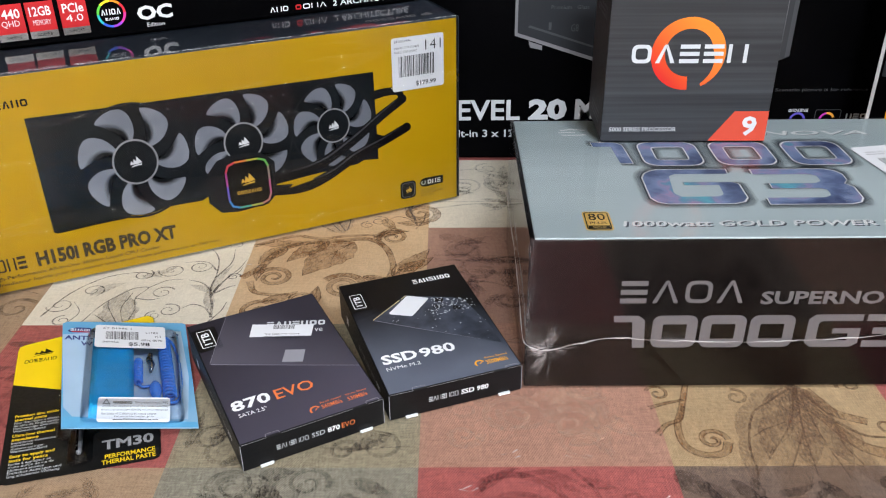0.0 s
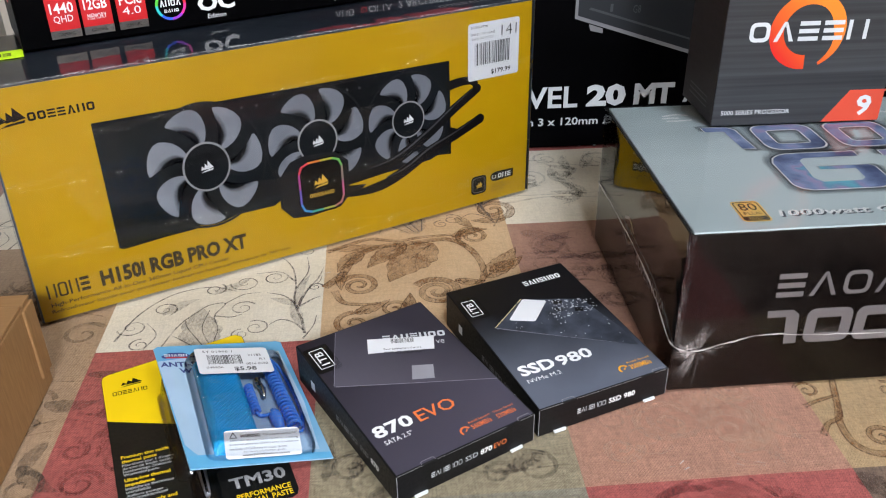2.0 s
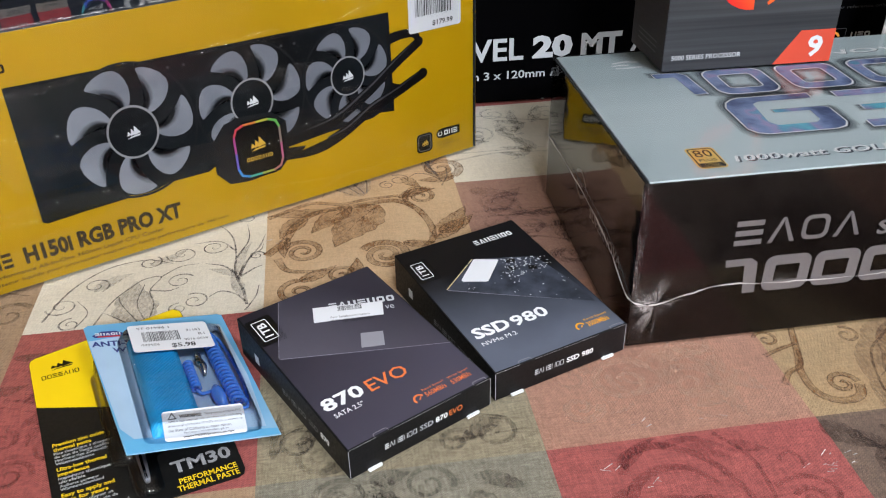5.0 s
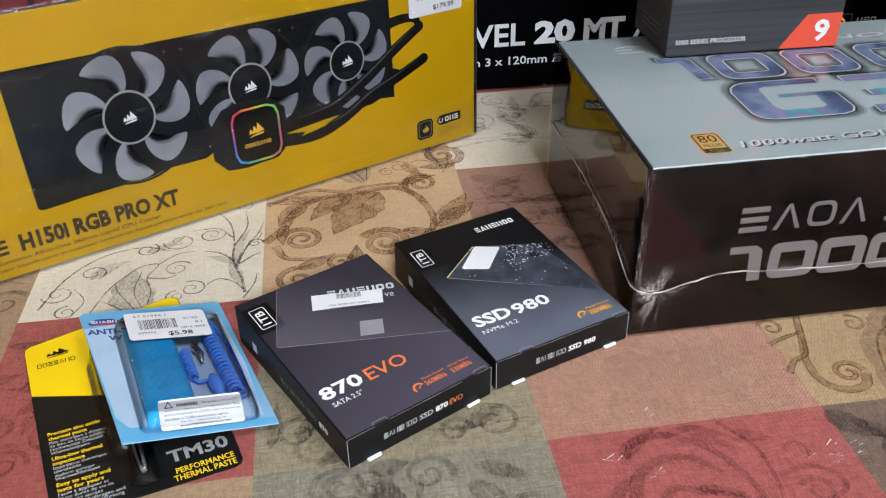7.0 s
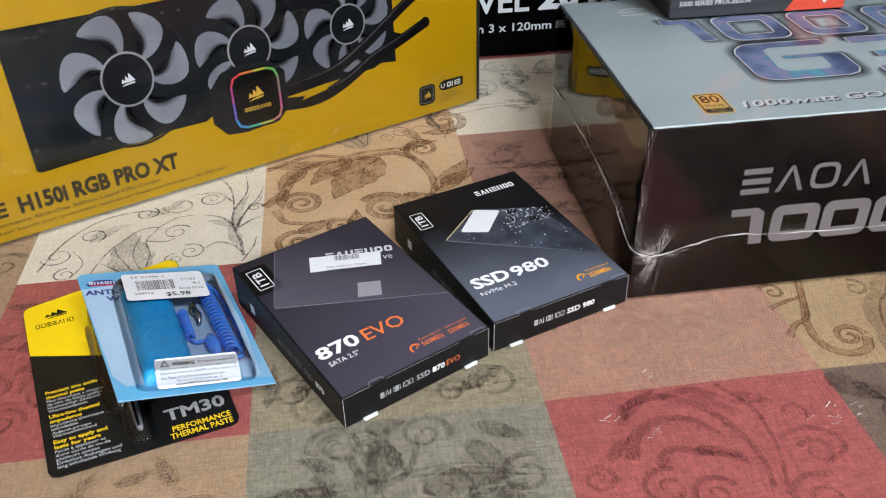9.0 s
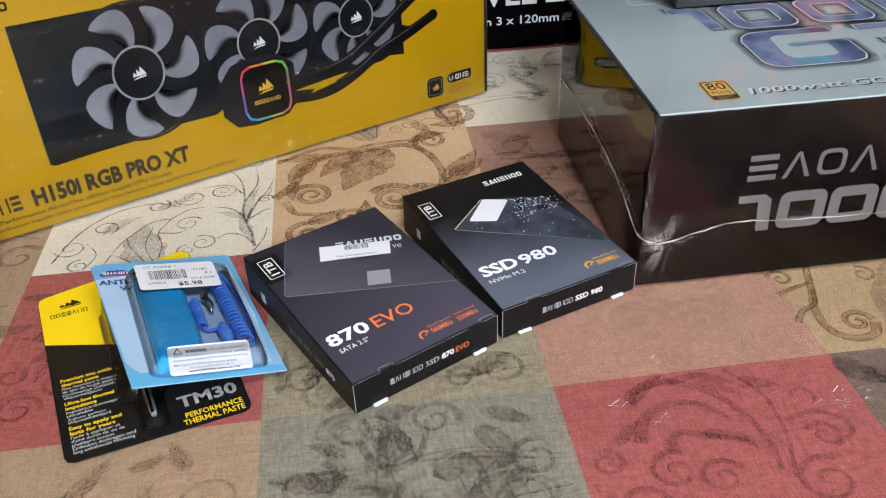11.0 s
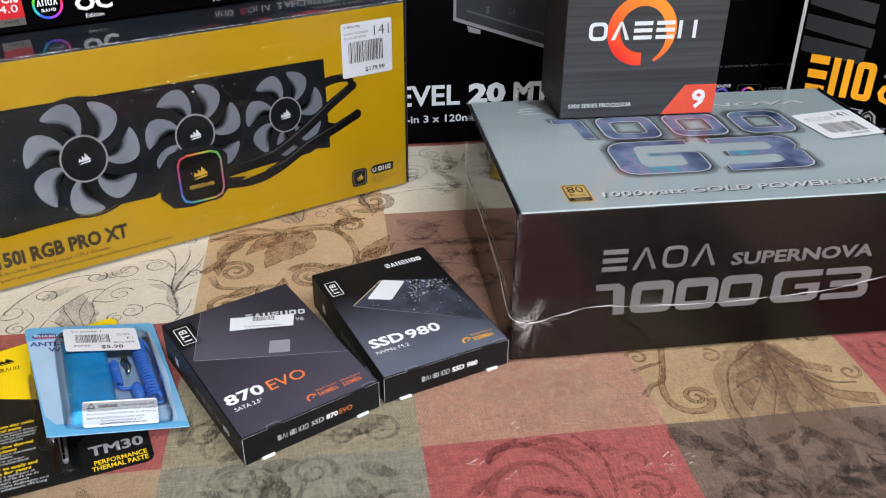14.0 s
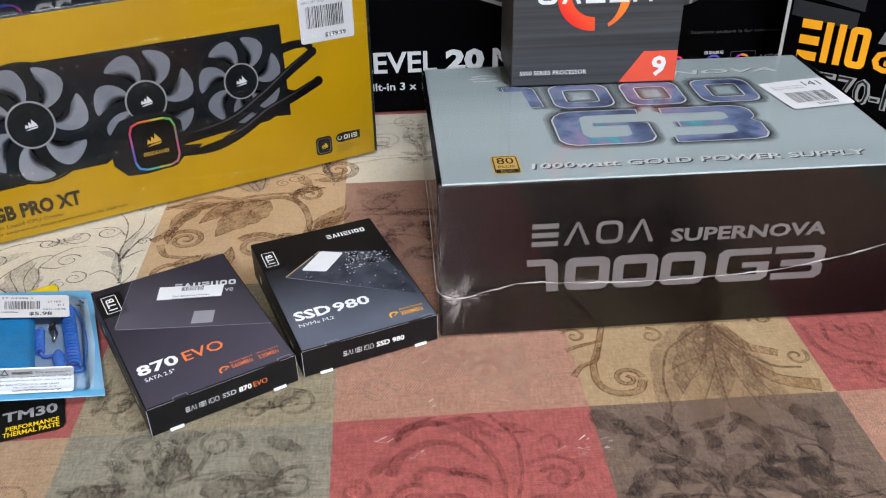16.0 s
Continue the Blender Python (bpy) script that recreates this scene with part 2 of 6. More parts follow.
CPU_BOARD.node_tree.nodes["Principled BSDF"].inputs["Anisotropic"].default_value = 0.85
CPU_SIDE = card_paint("charcoal_board_side", (44, 42, 46), 0.45, vary=0.1, scale=90, stretch=(1, 0.12, 9), gloss=0.3)
CPU_RING = two_tone("red_to_orange_print", (200, 30, 28), (238, 128, 40), (0, 0.78, 0), 0.068, 0.118, 0.4)
SSD_TOP = two_tone("plum_black_print", (34, 32, 40), (72, 69, 83), (0, 0, 0.9), -0.09, 0.05, 0.42, 0.15, 20)
SSD_BODY = card_paint("satin_black_board", (15, 15, 17), 0.45, vary=0.25, gloss=0.25)
DRIVE_FACE = two_tone("drive_photo_print", (46, 44, 54), (96, 93, 106), (0, 0, 2.4), -0.13, -0.02, 0.42, 0.15, 20)
DRIVE_EDGE = card_paint("drive_edge_print", (126, 124, 136), 0.4)
# black top with the gloss sheen painted in, paler towards the near end
NVME_TOP = two_tone("blue_black_sheen", (12, 12, 15), (92, 98, 112), (0, 0, 1.75), -0.085, 0.0, 0.4, 0.4, 30)
PCB = card_paint("circuit_board_print", (50, 55, 66), 0.4, vary=0.4, scale=400)
SQUARE = card_paint("drive_square_print", (138, 138, 146), 0.4)
WORN = card_paint("bare_paper_edge", (150, 150, 154), 0.6)
KRAFT = kraft("kraft_cardboard")
CARD_BLUE = two_tone("sky_blue_card_print", (104, 170, 210), (172, 198, 218), (0, 0, 1.2), 0.0, 0.09, 0.4, 0.4, 25)
STRAP_BLUE = card_paint("blue_elastic_webbing", (16, 160, 218), 0.6, vary=0.15, scale=120, bump=0.5)
CORD_BLUE = card_paint("blue_vinyl_cord", (76, 146, 250), 0.25, vary=0.08)
METAL = card_paint("nickel_clip", (170, 168, 160), 0.25, metal=1.0)
LOGO_BLUE = card_paint("navy_ink", (32, 48, 120), 0.4)
CARD_BLACK = card_paint("black_card_print", (17, 17, 17), 0.45, vary=0.15, gloss=0.25)
NEON = card_paint("neon_yellow_label", (206, 255, 20), 0.5, vary=0.03)
PALE = card_paint("pale_grey_carton", (196, 196, 196), 0.5, vary=0.05)
WALL = card_paint("warm_white_wall_paint", (206, 200, 190), 0.8, vary=0.03, scale=6, bump=0.2)
CEIL = card_paint("ceiling_paint", (226, 224, 220), 0.85, vary=0.02, scale=6, bump=0.2)
FLOOR = card_paint("brown_floor", (110, 84, 62), 0.5, vary=0.2, scale=8)
WOOD = card_paint("dark_table_wood", (92, 60, 38), 0.45, vary=0.25, scale=10, stretch=(1, 12, 1))
SILVER_STRIP = card_paint("silver_icon_strip", (225, 225, 228), 0.1, metal=1.0)
FILM = clear_film("shrink_film", 0.07, 0.45, 8, (1.2, 1, 4), 1.45, crease=0.011)
FILM_PSU = clear_film("tight_shrink_film", 0.03, 0.1, 9, (1, 1, 1), 1.46)
FILM_TOP = clear_film("top_shrink_film", 0.06, 0.6, 9, (1, 1, 1), 1.5)
FILM_LID = clear_film("lid_shrink_film", 0.1, 0.25, 9, (1, 1, 1), 1.45)
FILM_END = clear_film("doubled_end_film", 0.05, 0.3, 12, (1, 1, 1), 1.8)
BLISTER = clear_film("blister_plastic", 0.05, 0.5, 40, (1, 1, 1), 1.5, (0.95, 0.97, 0.99))
SEAM = card_paint("milky_film_seam", (170, 164, 162), 0.3)
DIFFUSER = bpy.data.materials.new("lamp_diffuser")
DIFFUSER.use_nodes = True
DIFFUSER.node_tree.nodes["Principled BSDF"].inputs["Emission Color"].default_value = (1, 0.95, 0.88, 1)
DIFFUSER.node_tree.nodes["Principled BSDF"].inputs["Emission Strength"].default_value = 4

# ---------------------------------------------------------------- building helpers
MM = 0.001


def thing(name, m, label, category, group="", kind=""):
    ob = new(name)
    ob.empty_display_size = 0.02
    ob.matrix_world = m
    return tagged(ob, label, category, group, kind)


def part(name, bm, material, parent, label="", smooth=False):
    me = bpy.data.meshes.new(name)
    bm.to_mesh(me)
    bm.free()
    for mt in material if isinstance(material, (list, tuple)) else [material]:
        me.materials.append(mt)
    if smooth:
        me.shade_smooth()
    ob = new(name, me)
    ob.parent = parent
    if label:
        ob["label"] = label
    return ob


def block(x0, y0, z0, x1, y1, z1, bevel=0.0, rise=0.0, segments=2):
    """A box with rounded edges; rise lifts the far top edge."""
    bm = bmesh.new()
    v = [bm.verts.new((x, y, z + (rise if (z == z1 and y == y1) else 0))) for z in (z0, z1) for y in (y0, y1) for x in (x0, x1)]
    for f in ((0, 2, 3, 1), (4, 5, 7, 6), (0, 1, 5, 4), (2, 6, 7, 3), (0, 4, 6, 2), (1, 3, 7, 5)):
        bm.faces.new([v[i] for i in f])
    if bevel:
        bmesh.ops.bevel(bm, geom=bm.edges[:], offset=bevel, segments=segments, affect="EDGES", profile=0.5)
    return bm


def rounded(x0, y0, x1, y1, r, n=4):
    pts = []
    for cx, cy, a0 in ((x1 - r, y1 - r, 0), (x0 + r, y1 - r, 90), (x0 + r, y0 + r, 180), (x1 - r, y0 + r, 270)):
        for k in range(n + 1):
            a = radians(a0 + 90 * k / n)
            pts.append((cx + r * math.cos(a), cy + r * math.sin(a)))
    return pts


def slab(pts, z0, z1, scale=MM):
    """A plate of any outline with thickness."""
    bm = bmesh.new()
    low = [bm.verts.new((x * scale, y * scale, z0)) for x, y in pts]
    top = [bm.verts.new((x * scale, y * scale, z1)) for x, y in pts]
    bm.faces.new(top)
    bm.faces.new(low[::-1])
    n = len(pts)
    for i in range(n):
        bm.faces.new((low[i], low[(i + 1) % n], top[(i + 1) % n], top[i]))
    return bm


def tube(points, radius, sides=8, closed=False):
    """A round cord along points; radius may be a function of 0 to 1."""
    bm = bmesh.new()
    pts = [Vector(p) for p in points]
    rings = []
    side = None
    for i, p in enumerate(pts):
        d = (pts[min(i + 1, len(pts) - 1)] - pts[max(i - 1, 0)]).normalized()
        side = d.orthogonal().normalized() if side is None else (side - d * side.dot(d)).normalized()
        up = d.cross(side)
        r = radius(i / (len(pts) - 1)) if callable(radius) else radius
        rings.append([bm.verts.new(p + (side * math.cos(a) + up * math.sin(a)) * r) for a in (2 * math.pi * k / sides for k in range(sides))])
    for a, b in zip(rings, rings[1:]):
        for k in range(sides):
            bm.faces.new((a[k], a[(k + 1) % sides], b[(k + 1) % sides], b[k]))
    bm.faces.new(rings[0][::-1])
    bm.faces.new(rings[-1])
    return bm


def curve_through(pts, steps=8):
    """A smooth line through points of any dimension."""
    out = []
    p = [np.array(q, float) for q in pts]
    p = [2 * p[0] - p[1]] + p + [2 * p[-1] - p[-2]]
    for a, b, c, d in zip(p, p[1:], p[2:], p[3:]):
        for k in range(steps):
            t = k / steps
            out.append(0.5 * (2 * b + (c - a) * t + (2 * a - 5 * b + 4 * c - d) * t * t + (3 * b - a - 3 * c + d) * t ** 3))
    out.append(p[-2])
    return out


def loose_parts(bm):
    """The faces of a mesh, sorted into its separate pieces."""
    bm.faces.index_update()
    left, groups = set(bm.faces), []
    for first in list(bm.faces):
        if first not in left:
            continue
        left.remove(first)
        todo, mine = [first], []
        while todo:
            f = todo.pop()
            mine.append(f)
            for v in f.verts:
                for g in v.link_faces:
                    if g in left:
                        left.remove(g)
                        todo.append(g)
        groups.append(sorted(mine, key=lambda f: f.index))
    return groups


class Sheet:
    """A printed face in millimetres, right and up, on a thing; each layer lies a little above the one below."""

    def __init__(self, owner, m):
        self.owner, self.m, self.bm, self.made, self.holder = owner, m, None, {}, owner

    def layer(self, name, material, height, label="", split=False, under=""):
        self.done()
        self.holder = self.made[under] if under else self.owner
        self.bm, self.name, self.material, self.z, self.label, self.split = bmesh.new(), name, material, height, label, split
        return self

    def done(self):
        bm = self.bm
        if bm is not None and len(bm.faces):
            islands = loose_parts(bm)
            if self.split:
                for faces in islands:
                    one, made = bmesh.new(), {}
                    for f in faces:
                        for v in f.verts:
                            if v not in made:
                                made[v] = one.verts.new(v.co)
                        one.faces.new([made[v] for v in f.verts])
                    self.made[self.name] = part(self.name, one, self.material, self.holder, self.label)
                bm.free()
            else:
                ob = self.made[self.name] = part(self.name, bm, self.material, self.holder, self.label)
                if len(islands) > 1:
                    tagged(ob, kind="stuff")
        elif bm is not None:
            bm.free()
        self.bm = None

    def put(self, pts):
        vs = [self.bm.verts.new(self.m @ Vector((x * MM, y * MM, self.z * MM))) for x, y in pts]
        if len(pts) <= 4:
            self.bm.faces.new(vs)
            return self
        for i, j, k in tessellate_polygon([[Vector((x, y, 0.0)) for x, y in pts]]):
            (ax, ay), (bx, by), (cx, cy) = pts[i], pts[j], pts[k]
            turn = (bx - ax) * (cy - ay) - (by - ay) * (cx - ax)
            if abs(turn) > 1e-9:
                self.bm.faces.new([vs[i], vs[j], vs[k]] if turn > 0 else [vs[i], vs[k], vs[j]])
        return self

    def rect(self, x0, y0, x1, y1):
        return self.put([(x0, y0), (x1, y0), (x1, y1), (x0, y1)])

    def turned(self, cx, cy, w, h, degrees):
        c, s = math.cos(radians(degrees)), math.sin(radians(degrees))
        return self.put([(cx + c * a * w / 2 - s * b * h / 2, cy + s * a * w / 2 + c * b * h / 2) for a, b in ((-1, -1), (1, -1), (1, 1), (-1, 1))])

    def pill(self, x0, y0, x1, y1, r):
        return self.put(rounded(x0, y0, x1, y1, r))

    def disc(self, cx, cy, rx, ry=None, n=40):
        ry = ry or rx
        return self.put([(cx + rx * math.cos(2 * math.pi * k / n), cy + ry * math.sin(2 * math.pi * k / n)) for k in range(n)])

    def hoop(self, outer, inner):
        """The band between two outlines of as many points."""
        n = len(outer)
        a = [self.bm.verts.new(self.m @ Vector((x * MM, y * MM, self.z * MM))) for x, y in outer]
        b = [self.bm.verts.new(self.m @ Vector((x * MM, y * MM, self.z * MM))) for x, y in inner]
        for i in range(n):
            self.bm.faces.new((a[i], a[(i + 1) % n], b[(i + 1) % n], b[i]))
        return self

    def border(self, x0, y0, x1, y1, r, t):
        return self.hoop(rounded(x0, y0, x1, y1, r), rounded(x0 + t, y0 + t, x1 - t, y1 - t, max(0.1, r - t * 0.7)))

    def arc(self, cx, cy, r0, r1, a0, a1, n=32, sy=1.0):
        def at(r, k):
            a = radians(a0 + (a1 - a0) * k / n)
            return (cx + r * math.cos(a), cy + sy * r * math.sin(a))
        rows = [[self.bm.verts.new(self.m @ Vector((*(c * MM for c in at(r, k)), self.z * MM))) for k in range(n + 1)] for r in (r0, r1)]
        for k in range(n):
            self.bm.faces.new((rows[0][k], rows[1][k], rows[1][k + 1], rows[0][k + 1]))
        return self

    def stroke(self, pts, width, steps=8):
        """A band along a smooth line; width may be a function of 0 to 1."""
        line = curve_through(pts, steps)
        left, right = [], []
        for i, p in enumerate(line):
            d = line[min(i + 1, len(line) - 1)] - line[max(i - 1, 0)]
            d = d / (np.linalg.norm(d) + 1e-9)
            w = (width(i / (len(line) - 1)) if callable(width) else width) / 2
            for store, s in ((left, 1), (right, -1)):
                store.append(self.bm.verts.new(self.m @ Vector(((p[0] - d[1] * w * s) * MM, (p[1] + d[0] * w * s) * MM, self.z * MM))))
        for i in range(len(line) - 1):
            self.bm.faces.new((left[i], right[i], right[i + 1], left[i + 1]))
        return self

    def text(self, words, x0, y0, x1, y1=None, bold=0.0, slant=0.0, turn=0.0, squeeze=0.0):
        """Built-in lettering stretched to a box; turn is about the box's lower left corner."""
        cu = bpy.data.curves.new("lettering", "FONT")
        cu.body, cu.resolution_u, cu.offset, cu.shear = words, 2, bold, slant
        ob = bpy.data.objects.new("lettering", cu)
        me = bpy.data.meshes.new_from_object(ob)
        co = np.empty(len(me.vertices) * 3)
        me.vertices.foreach_get("co", co)
        co = co.reshape(-1, 3)
        lo, hi = co.min(0), co.max(0)
        s = (x1 - x0) / (hi[0] - lo[0])
        sy = (y1 - y0) / (hi[1] - lo[1]) if y1 is not None else s
        c, n = math.cos(radians(turn)), math.sin(radians(turn))
        xy = [((a - lo[0]) * s, (b - lo[1]) * sy) for a, b, _ in co]
        made = [self.bm.verts.new(self.m @ Vector(((x0 + c * a - n * b) * MM, (y0 + n * a + c * b) * MM, self.z * MM))) for a, b in xy]
        for f in me.polygons:
            try:
                self.bm.faces.new([made[i] for i in f.vertices])
            except ValueError:
                pass
        bpy.data.meshes.remove(me)
        bpy.data.objects.remove(ob)
        bpy.data.curves.remove(cu)
        return self

    def emblem(self, x0, y0, x1, y1, shapes, turn=0.0, heavy=0.28):
        """A name mark as plain shapes: r ring, b stacked bars, v wedge, p post."""
        n = len(shapes)
        pitch = (x1 - x0) / n
        w, h = pitch * 0.82, y1 - y0
        t = min(w, h) * heavy
        c, s = math.cos(radians(turn)), math.sin(radians(turn))
        keep, self.m = self.m, self.m @ Matrix.Translation((x0 * MM, y0 * MM, 0)) @ Matrix.Rotation(radians(turn), 4, "Z")
        for i, k in enumerate(shapes):
            a = i * pitch
            if k == "r":
                self.border(a, 0, a + w, h, min(w, h) * 0.3, t)
            elif k == "b":
                for f in (0, 0.39, 0.78):
                    self.rect(a, h * f, a + w, h * (f + 0.22))
            elif k == "v":
                self.put([(a, 0), (a + t * 1.1, 0), (a + w / 2 + t * 0.4, h), (a + w / 2 - t * 0.4, h)])
                self.put([(a + w - t * 1.1, 0), (a + w, 0), (a + w / 2 + t * 0.4, h), (a + w / 2 + t * 0.1, h * 0.8)])
            else:
                self.rect(a, 0, a + t, h)
                self.rect(a + w - t, 0, a + w, h)
        self.m = keep
        return self

    def sails(self, x, y, w, h):
        """Three leaning blades over a curved foot."""
        for k, (f, g) in enumerate(((0.0, 0.62), (0.25, 0.8), (0.5, 1.0))):
            self.put([(x + w * (f + 0.02), y + h * 0.22), (x + w * (f + 0.3), y + h * 0.3), (x + w * (f + 0.34 + 0.1 * k), y + h * 0.34), (x + w * (f + 0.12), y + h * g)])
        self.put([(x, y), (x + w * 0.3, y + h * 0.16), (x + w, y + h * 0.26), (x + w * 0.95, y + h * 0.12), (x + w * 0.35, y + h * 0.06)])
        return self

    def barcode(self, x0, y0, x1, y1, seed, turn=0.0):
        rnd = random.Random(seed)
        c, s = math.cos(radians(turn)), math.sin(radians(turn))
        x = 0.0
        while x < x1 - x0:
            w = rnd.choice((0.35, 0.35, 0.6, 0.9)) * (x1 - x0) / 34
            self.put([(x0 + c * a - s * b, y0 + s * a + c * b) for a, b in ((x, 0), (x + w, 0), (x + w, y1 - y0), (x, y1 - y0))])
            x += w + rnd.choice((0.4, 0.6, 0.9)) * (x1 - x0) / 34
        return self


GLYPH_G = [(.12, 1), (1, 1), (1, .8), (.25, .8), (.2, .72), (.2, .28), (.27, .2), (.78, .2), (.78, .42), (.48, .42), (.48, .58), (1, .58), (1, .12), (.88, 0), (.12, 0), (0, .14), (0, .86)]
GLYPH_3 = [(0, 1), (.88, 1), (1, .88), (1, .6), (.93, .5), (1, .4), (1, .12), (.88, 0), (0, 0), (0, .2), (.75, .2), (.8, .25), (.8, .35), (.75, .4), (.15, .4), (.15, .6), (.75, .6), (.8, .65), (.8, .75), (.75, .8), (0, .8)]
GLYPH_1 = [(0, 1), (.8, 1), (1, .86), (1, 0), (.6, 0), (.6, .8), (0, .8)]

# the rounder numerals on the lid, with slim crossbars and wide uprights
LID_G = [(.20, 1), (.93, 1), (.93, .86), (.36, .86), (.29, .80), (.27, .30), (.33, .19), (.72, .19), (.78, .25), (.78, .52), (.42, .52), (.42, .60), (.94, .60), (.99, .55), (1, .16), (.95, .05), (.84, 0), (.18, 0), (.08, .05), (.02, .16), (0, .75), (.04, .88), (.11, .96)]
LID_3 = [(.02, 1), (.80, 1), (.92, .95), (.985, .84), (.985, .66), (.93, .56), (1, .46), (1, .16), (.95, .05), (.84, 0), (.02, 0), (.02, .17), (.62, .17), (.70, .23), (.70, .38), (.64, .43), (.14, .43), (.14, .57), (.62, .57), (.70, .63), (.70, .78), (.64, .84), (.02, .84)]


def glyph(sheet, shape, x0, y0, x1, y1, grow=0.0, lean=0.0):
    x0, y0, x1, y1 = x0 - grow, y0 - grow, x1 + grow, y1 + grow
    return sheet.put([(x0 + (x1 - x0) * a + lean * b, y0 + (y1 - y0) * b) for a, b in shape])


def upright(x, y, z, degrees):
    """A face that stands up: right along the heading, up along z, out towards the viewer."""
    return pose(x, y, z, 90, 0, degrees)

# ---------------------------------------------------------------- room, table
def structure(name, bm, material, label):
    ob = part(name, bm, material, None)
    return tagged(ob, label, name.split("_")[0], kind="structure")


structure("floor", block(-2.1, -2.4, -0.80, 2.3, 2.0, -0.75), FLOOR, "plain brown floor under the table")
structure("ceiling", block(-2.1, -2.4, 1.65, 2.3, 2.0, 1.72), CEIL, "plain white painted ceiling")
structure("wall_north", block(-2.0, 1.9, -0.75, 2.2, 2.0, 1.65), WALL, "plain warm white painted wall")
structure("wall_south", block(-2.0, -2.4, -0.75, 2.2, -2.3, 1.65), WALL, "plain warm white painted wall")
structure("wall_west", block(-2.1, -2.4, -0.75, -2.0, 2.0, 1.65), WALL, "plain warm white painted wall")
structure("wall_east", block(2.2, -2.4, -0.75, 2.3, 2.0, 1.65), WALL, "plain warm white painted wall")

for lx, ly in LAMPS:
    lamp = thing("ceiling_light", pose(lx, ly, 1.65), "square white ceiling light panel, switched on", "lamp", "ceiling lights")
    part("frame", block(-0.27, -0.27, -0.055, 0.27, 0.27, 0, 0.004), PALE, lamp)
    part("diffuser", block(-0.25, -0.25, -0.06, 0.25, 0.25, -0.055), DIFFUSER, lamp, "glowing white diffuser")

PITCH, GX, GY = 0.1655, -0.0095, 0.450
X0, X1, Y0, Y1 = GX - 5 * PITCH, GX + 7 * PITCH, GY - 4 * PITCH, GY + 5 * PITCH
table = thing("table", pose(0, 0, 0), "dark wooden table covered by a patchwork cloth", "table")
part("tabletop", block(X0 + 0.004, Y0 + 0.004, -0.035, X1 - 0.004, Y1 - 0.004, -0.0045, 0.003), WOOD, table)
for lx in (X0 + 0.06, X1 - 0.12):
    for ly in (Y0 + 0.06, Y1 - 0.12):
        part("leg", block(lx, ly, -0.7497, lx + 0.06, ly + 0.06, -0.035, 0.004), WOOD, table)


def cloth_z(x, y):
    """Shallow ripples of the cloth, never above zero."""
    a = noise.noise((x * 9, y * 7, 0.3)) + 0.5 * noise.noise((x * 22, y * 25, 4.1))
    return -0.0007 + 0.0006 * max(-1, min(1, a))


RED_C, SALMON, GOLD_C, CREAM, KHAKI, OLIVE, UMBER, RUST, TAN, OCHRE = range(10)
CLOTHS = [
    woven("cloth_red", (164, 88, 83), (134, 64, 60)), woven("cloth_salmon", (170, 128, 108), (142, 102, 86), 0.8),
    woven("cloth_gold", (200, 172, 136), (166, 132, 96), 0.4), woven("cloth_cream", (218, 211, 194), (194, 184, 164), 0.3),
    woven("cloth_khaki", (150, 140, 116), (118, 107, 85)), woven("cloth_olive", (140, 136, 120), (102, 97, 84)),
    woven("cloth_umber", (122, 101, 87), (80, 64, 54)), woven("cloth_rust", (164, 128, 110), (128, 92, 80), 0.5),
    woven("cloth_tan", (168, 142, 114), (134, 108, 84), 0.6),
    woven("cloth_ochre", (172, 148, 112), (140, 112, 80), 0.7),
]
PATCH = {(-1, -1): OLIVE, (0, -1): RED_C, (1, -1): UMBER, (2, -1): SALMON, (-2, -1): TAN, (-3, -1): CREAM, (0, 0): SALMON, (1, 0): OCHRE,
         (2, 0): RED_C, (3, 0): TAN, (-1, 0): KHAKI, (-2, 0): RED_C, (-3, 0): TAN, (-2, 1): CREAM, (-1, 1): GOLD_C, (0, 1): RUST, (-3, 1): TAN,
         (2, 1): CREAM, (2, 2): GOLD_C, (3, 1): TAN, (0, 2): CREAM, (-1, 2): GOLD_C, (-4, 1): KHAKI, (-3, 2): CREAM, (-4, 2): RUST}
SPARE = (SALMON, RED_C, KHAKI, GOLD_C, OLIVE, CREAM, UMBER)
N = 16
bm = bmesh.new()
nx, ny = 12 * N, 9 * N
grid = [[bm.verts.new((x, y, cloth_z(x, y))) for x in (X0 + i * PITCH / N for i in range(nx + 1))] for y in (Y0 + j * PITCH / N for j in range(ny + 1))]
for j in range(ny):
    for i in range(nx):
        f = bm.faces.new((grid[j][i], grid[j][i + 1], grid[j + 1][i + 1], grid[j + 1][i]))
        cell = (i // N - 5, j // N - 4)
        f.material_index = PATCH.get(cell, SPARE[(cell[0] * 3 + cell[1] * 5) % 7])
        f.smooth = True
# the turned-down hem round the sheet
rim = [grid[0][i] for i in range(nx + 1)] + [grid[j][nx] for j in range(1, ny + 1)] + [grid[ny][i] for i in range(nx - 1, -1, -1)] + [grid[j][0] for j in range(ny - 1, 0, -1)]
low = [bm.verts.new((v.co.x, v.co.y, -0.0042)) for v in rim]
for k in range(len(rim)):
    q = (k + 1) % len(rim)
    bm.faces.new((low[k], low[q], rim[q], rim[k]))
cloth = thing("tablecloth", pose(0, 0, 0), "patchwork print tablecloth in red, tan, cream and khaki squares with scrollwork", "tablecloth")
part("fabric", bm, CLOTHS, cloth)


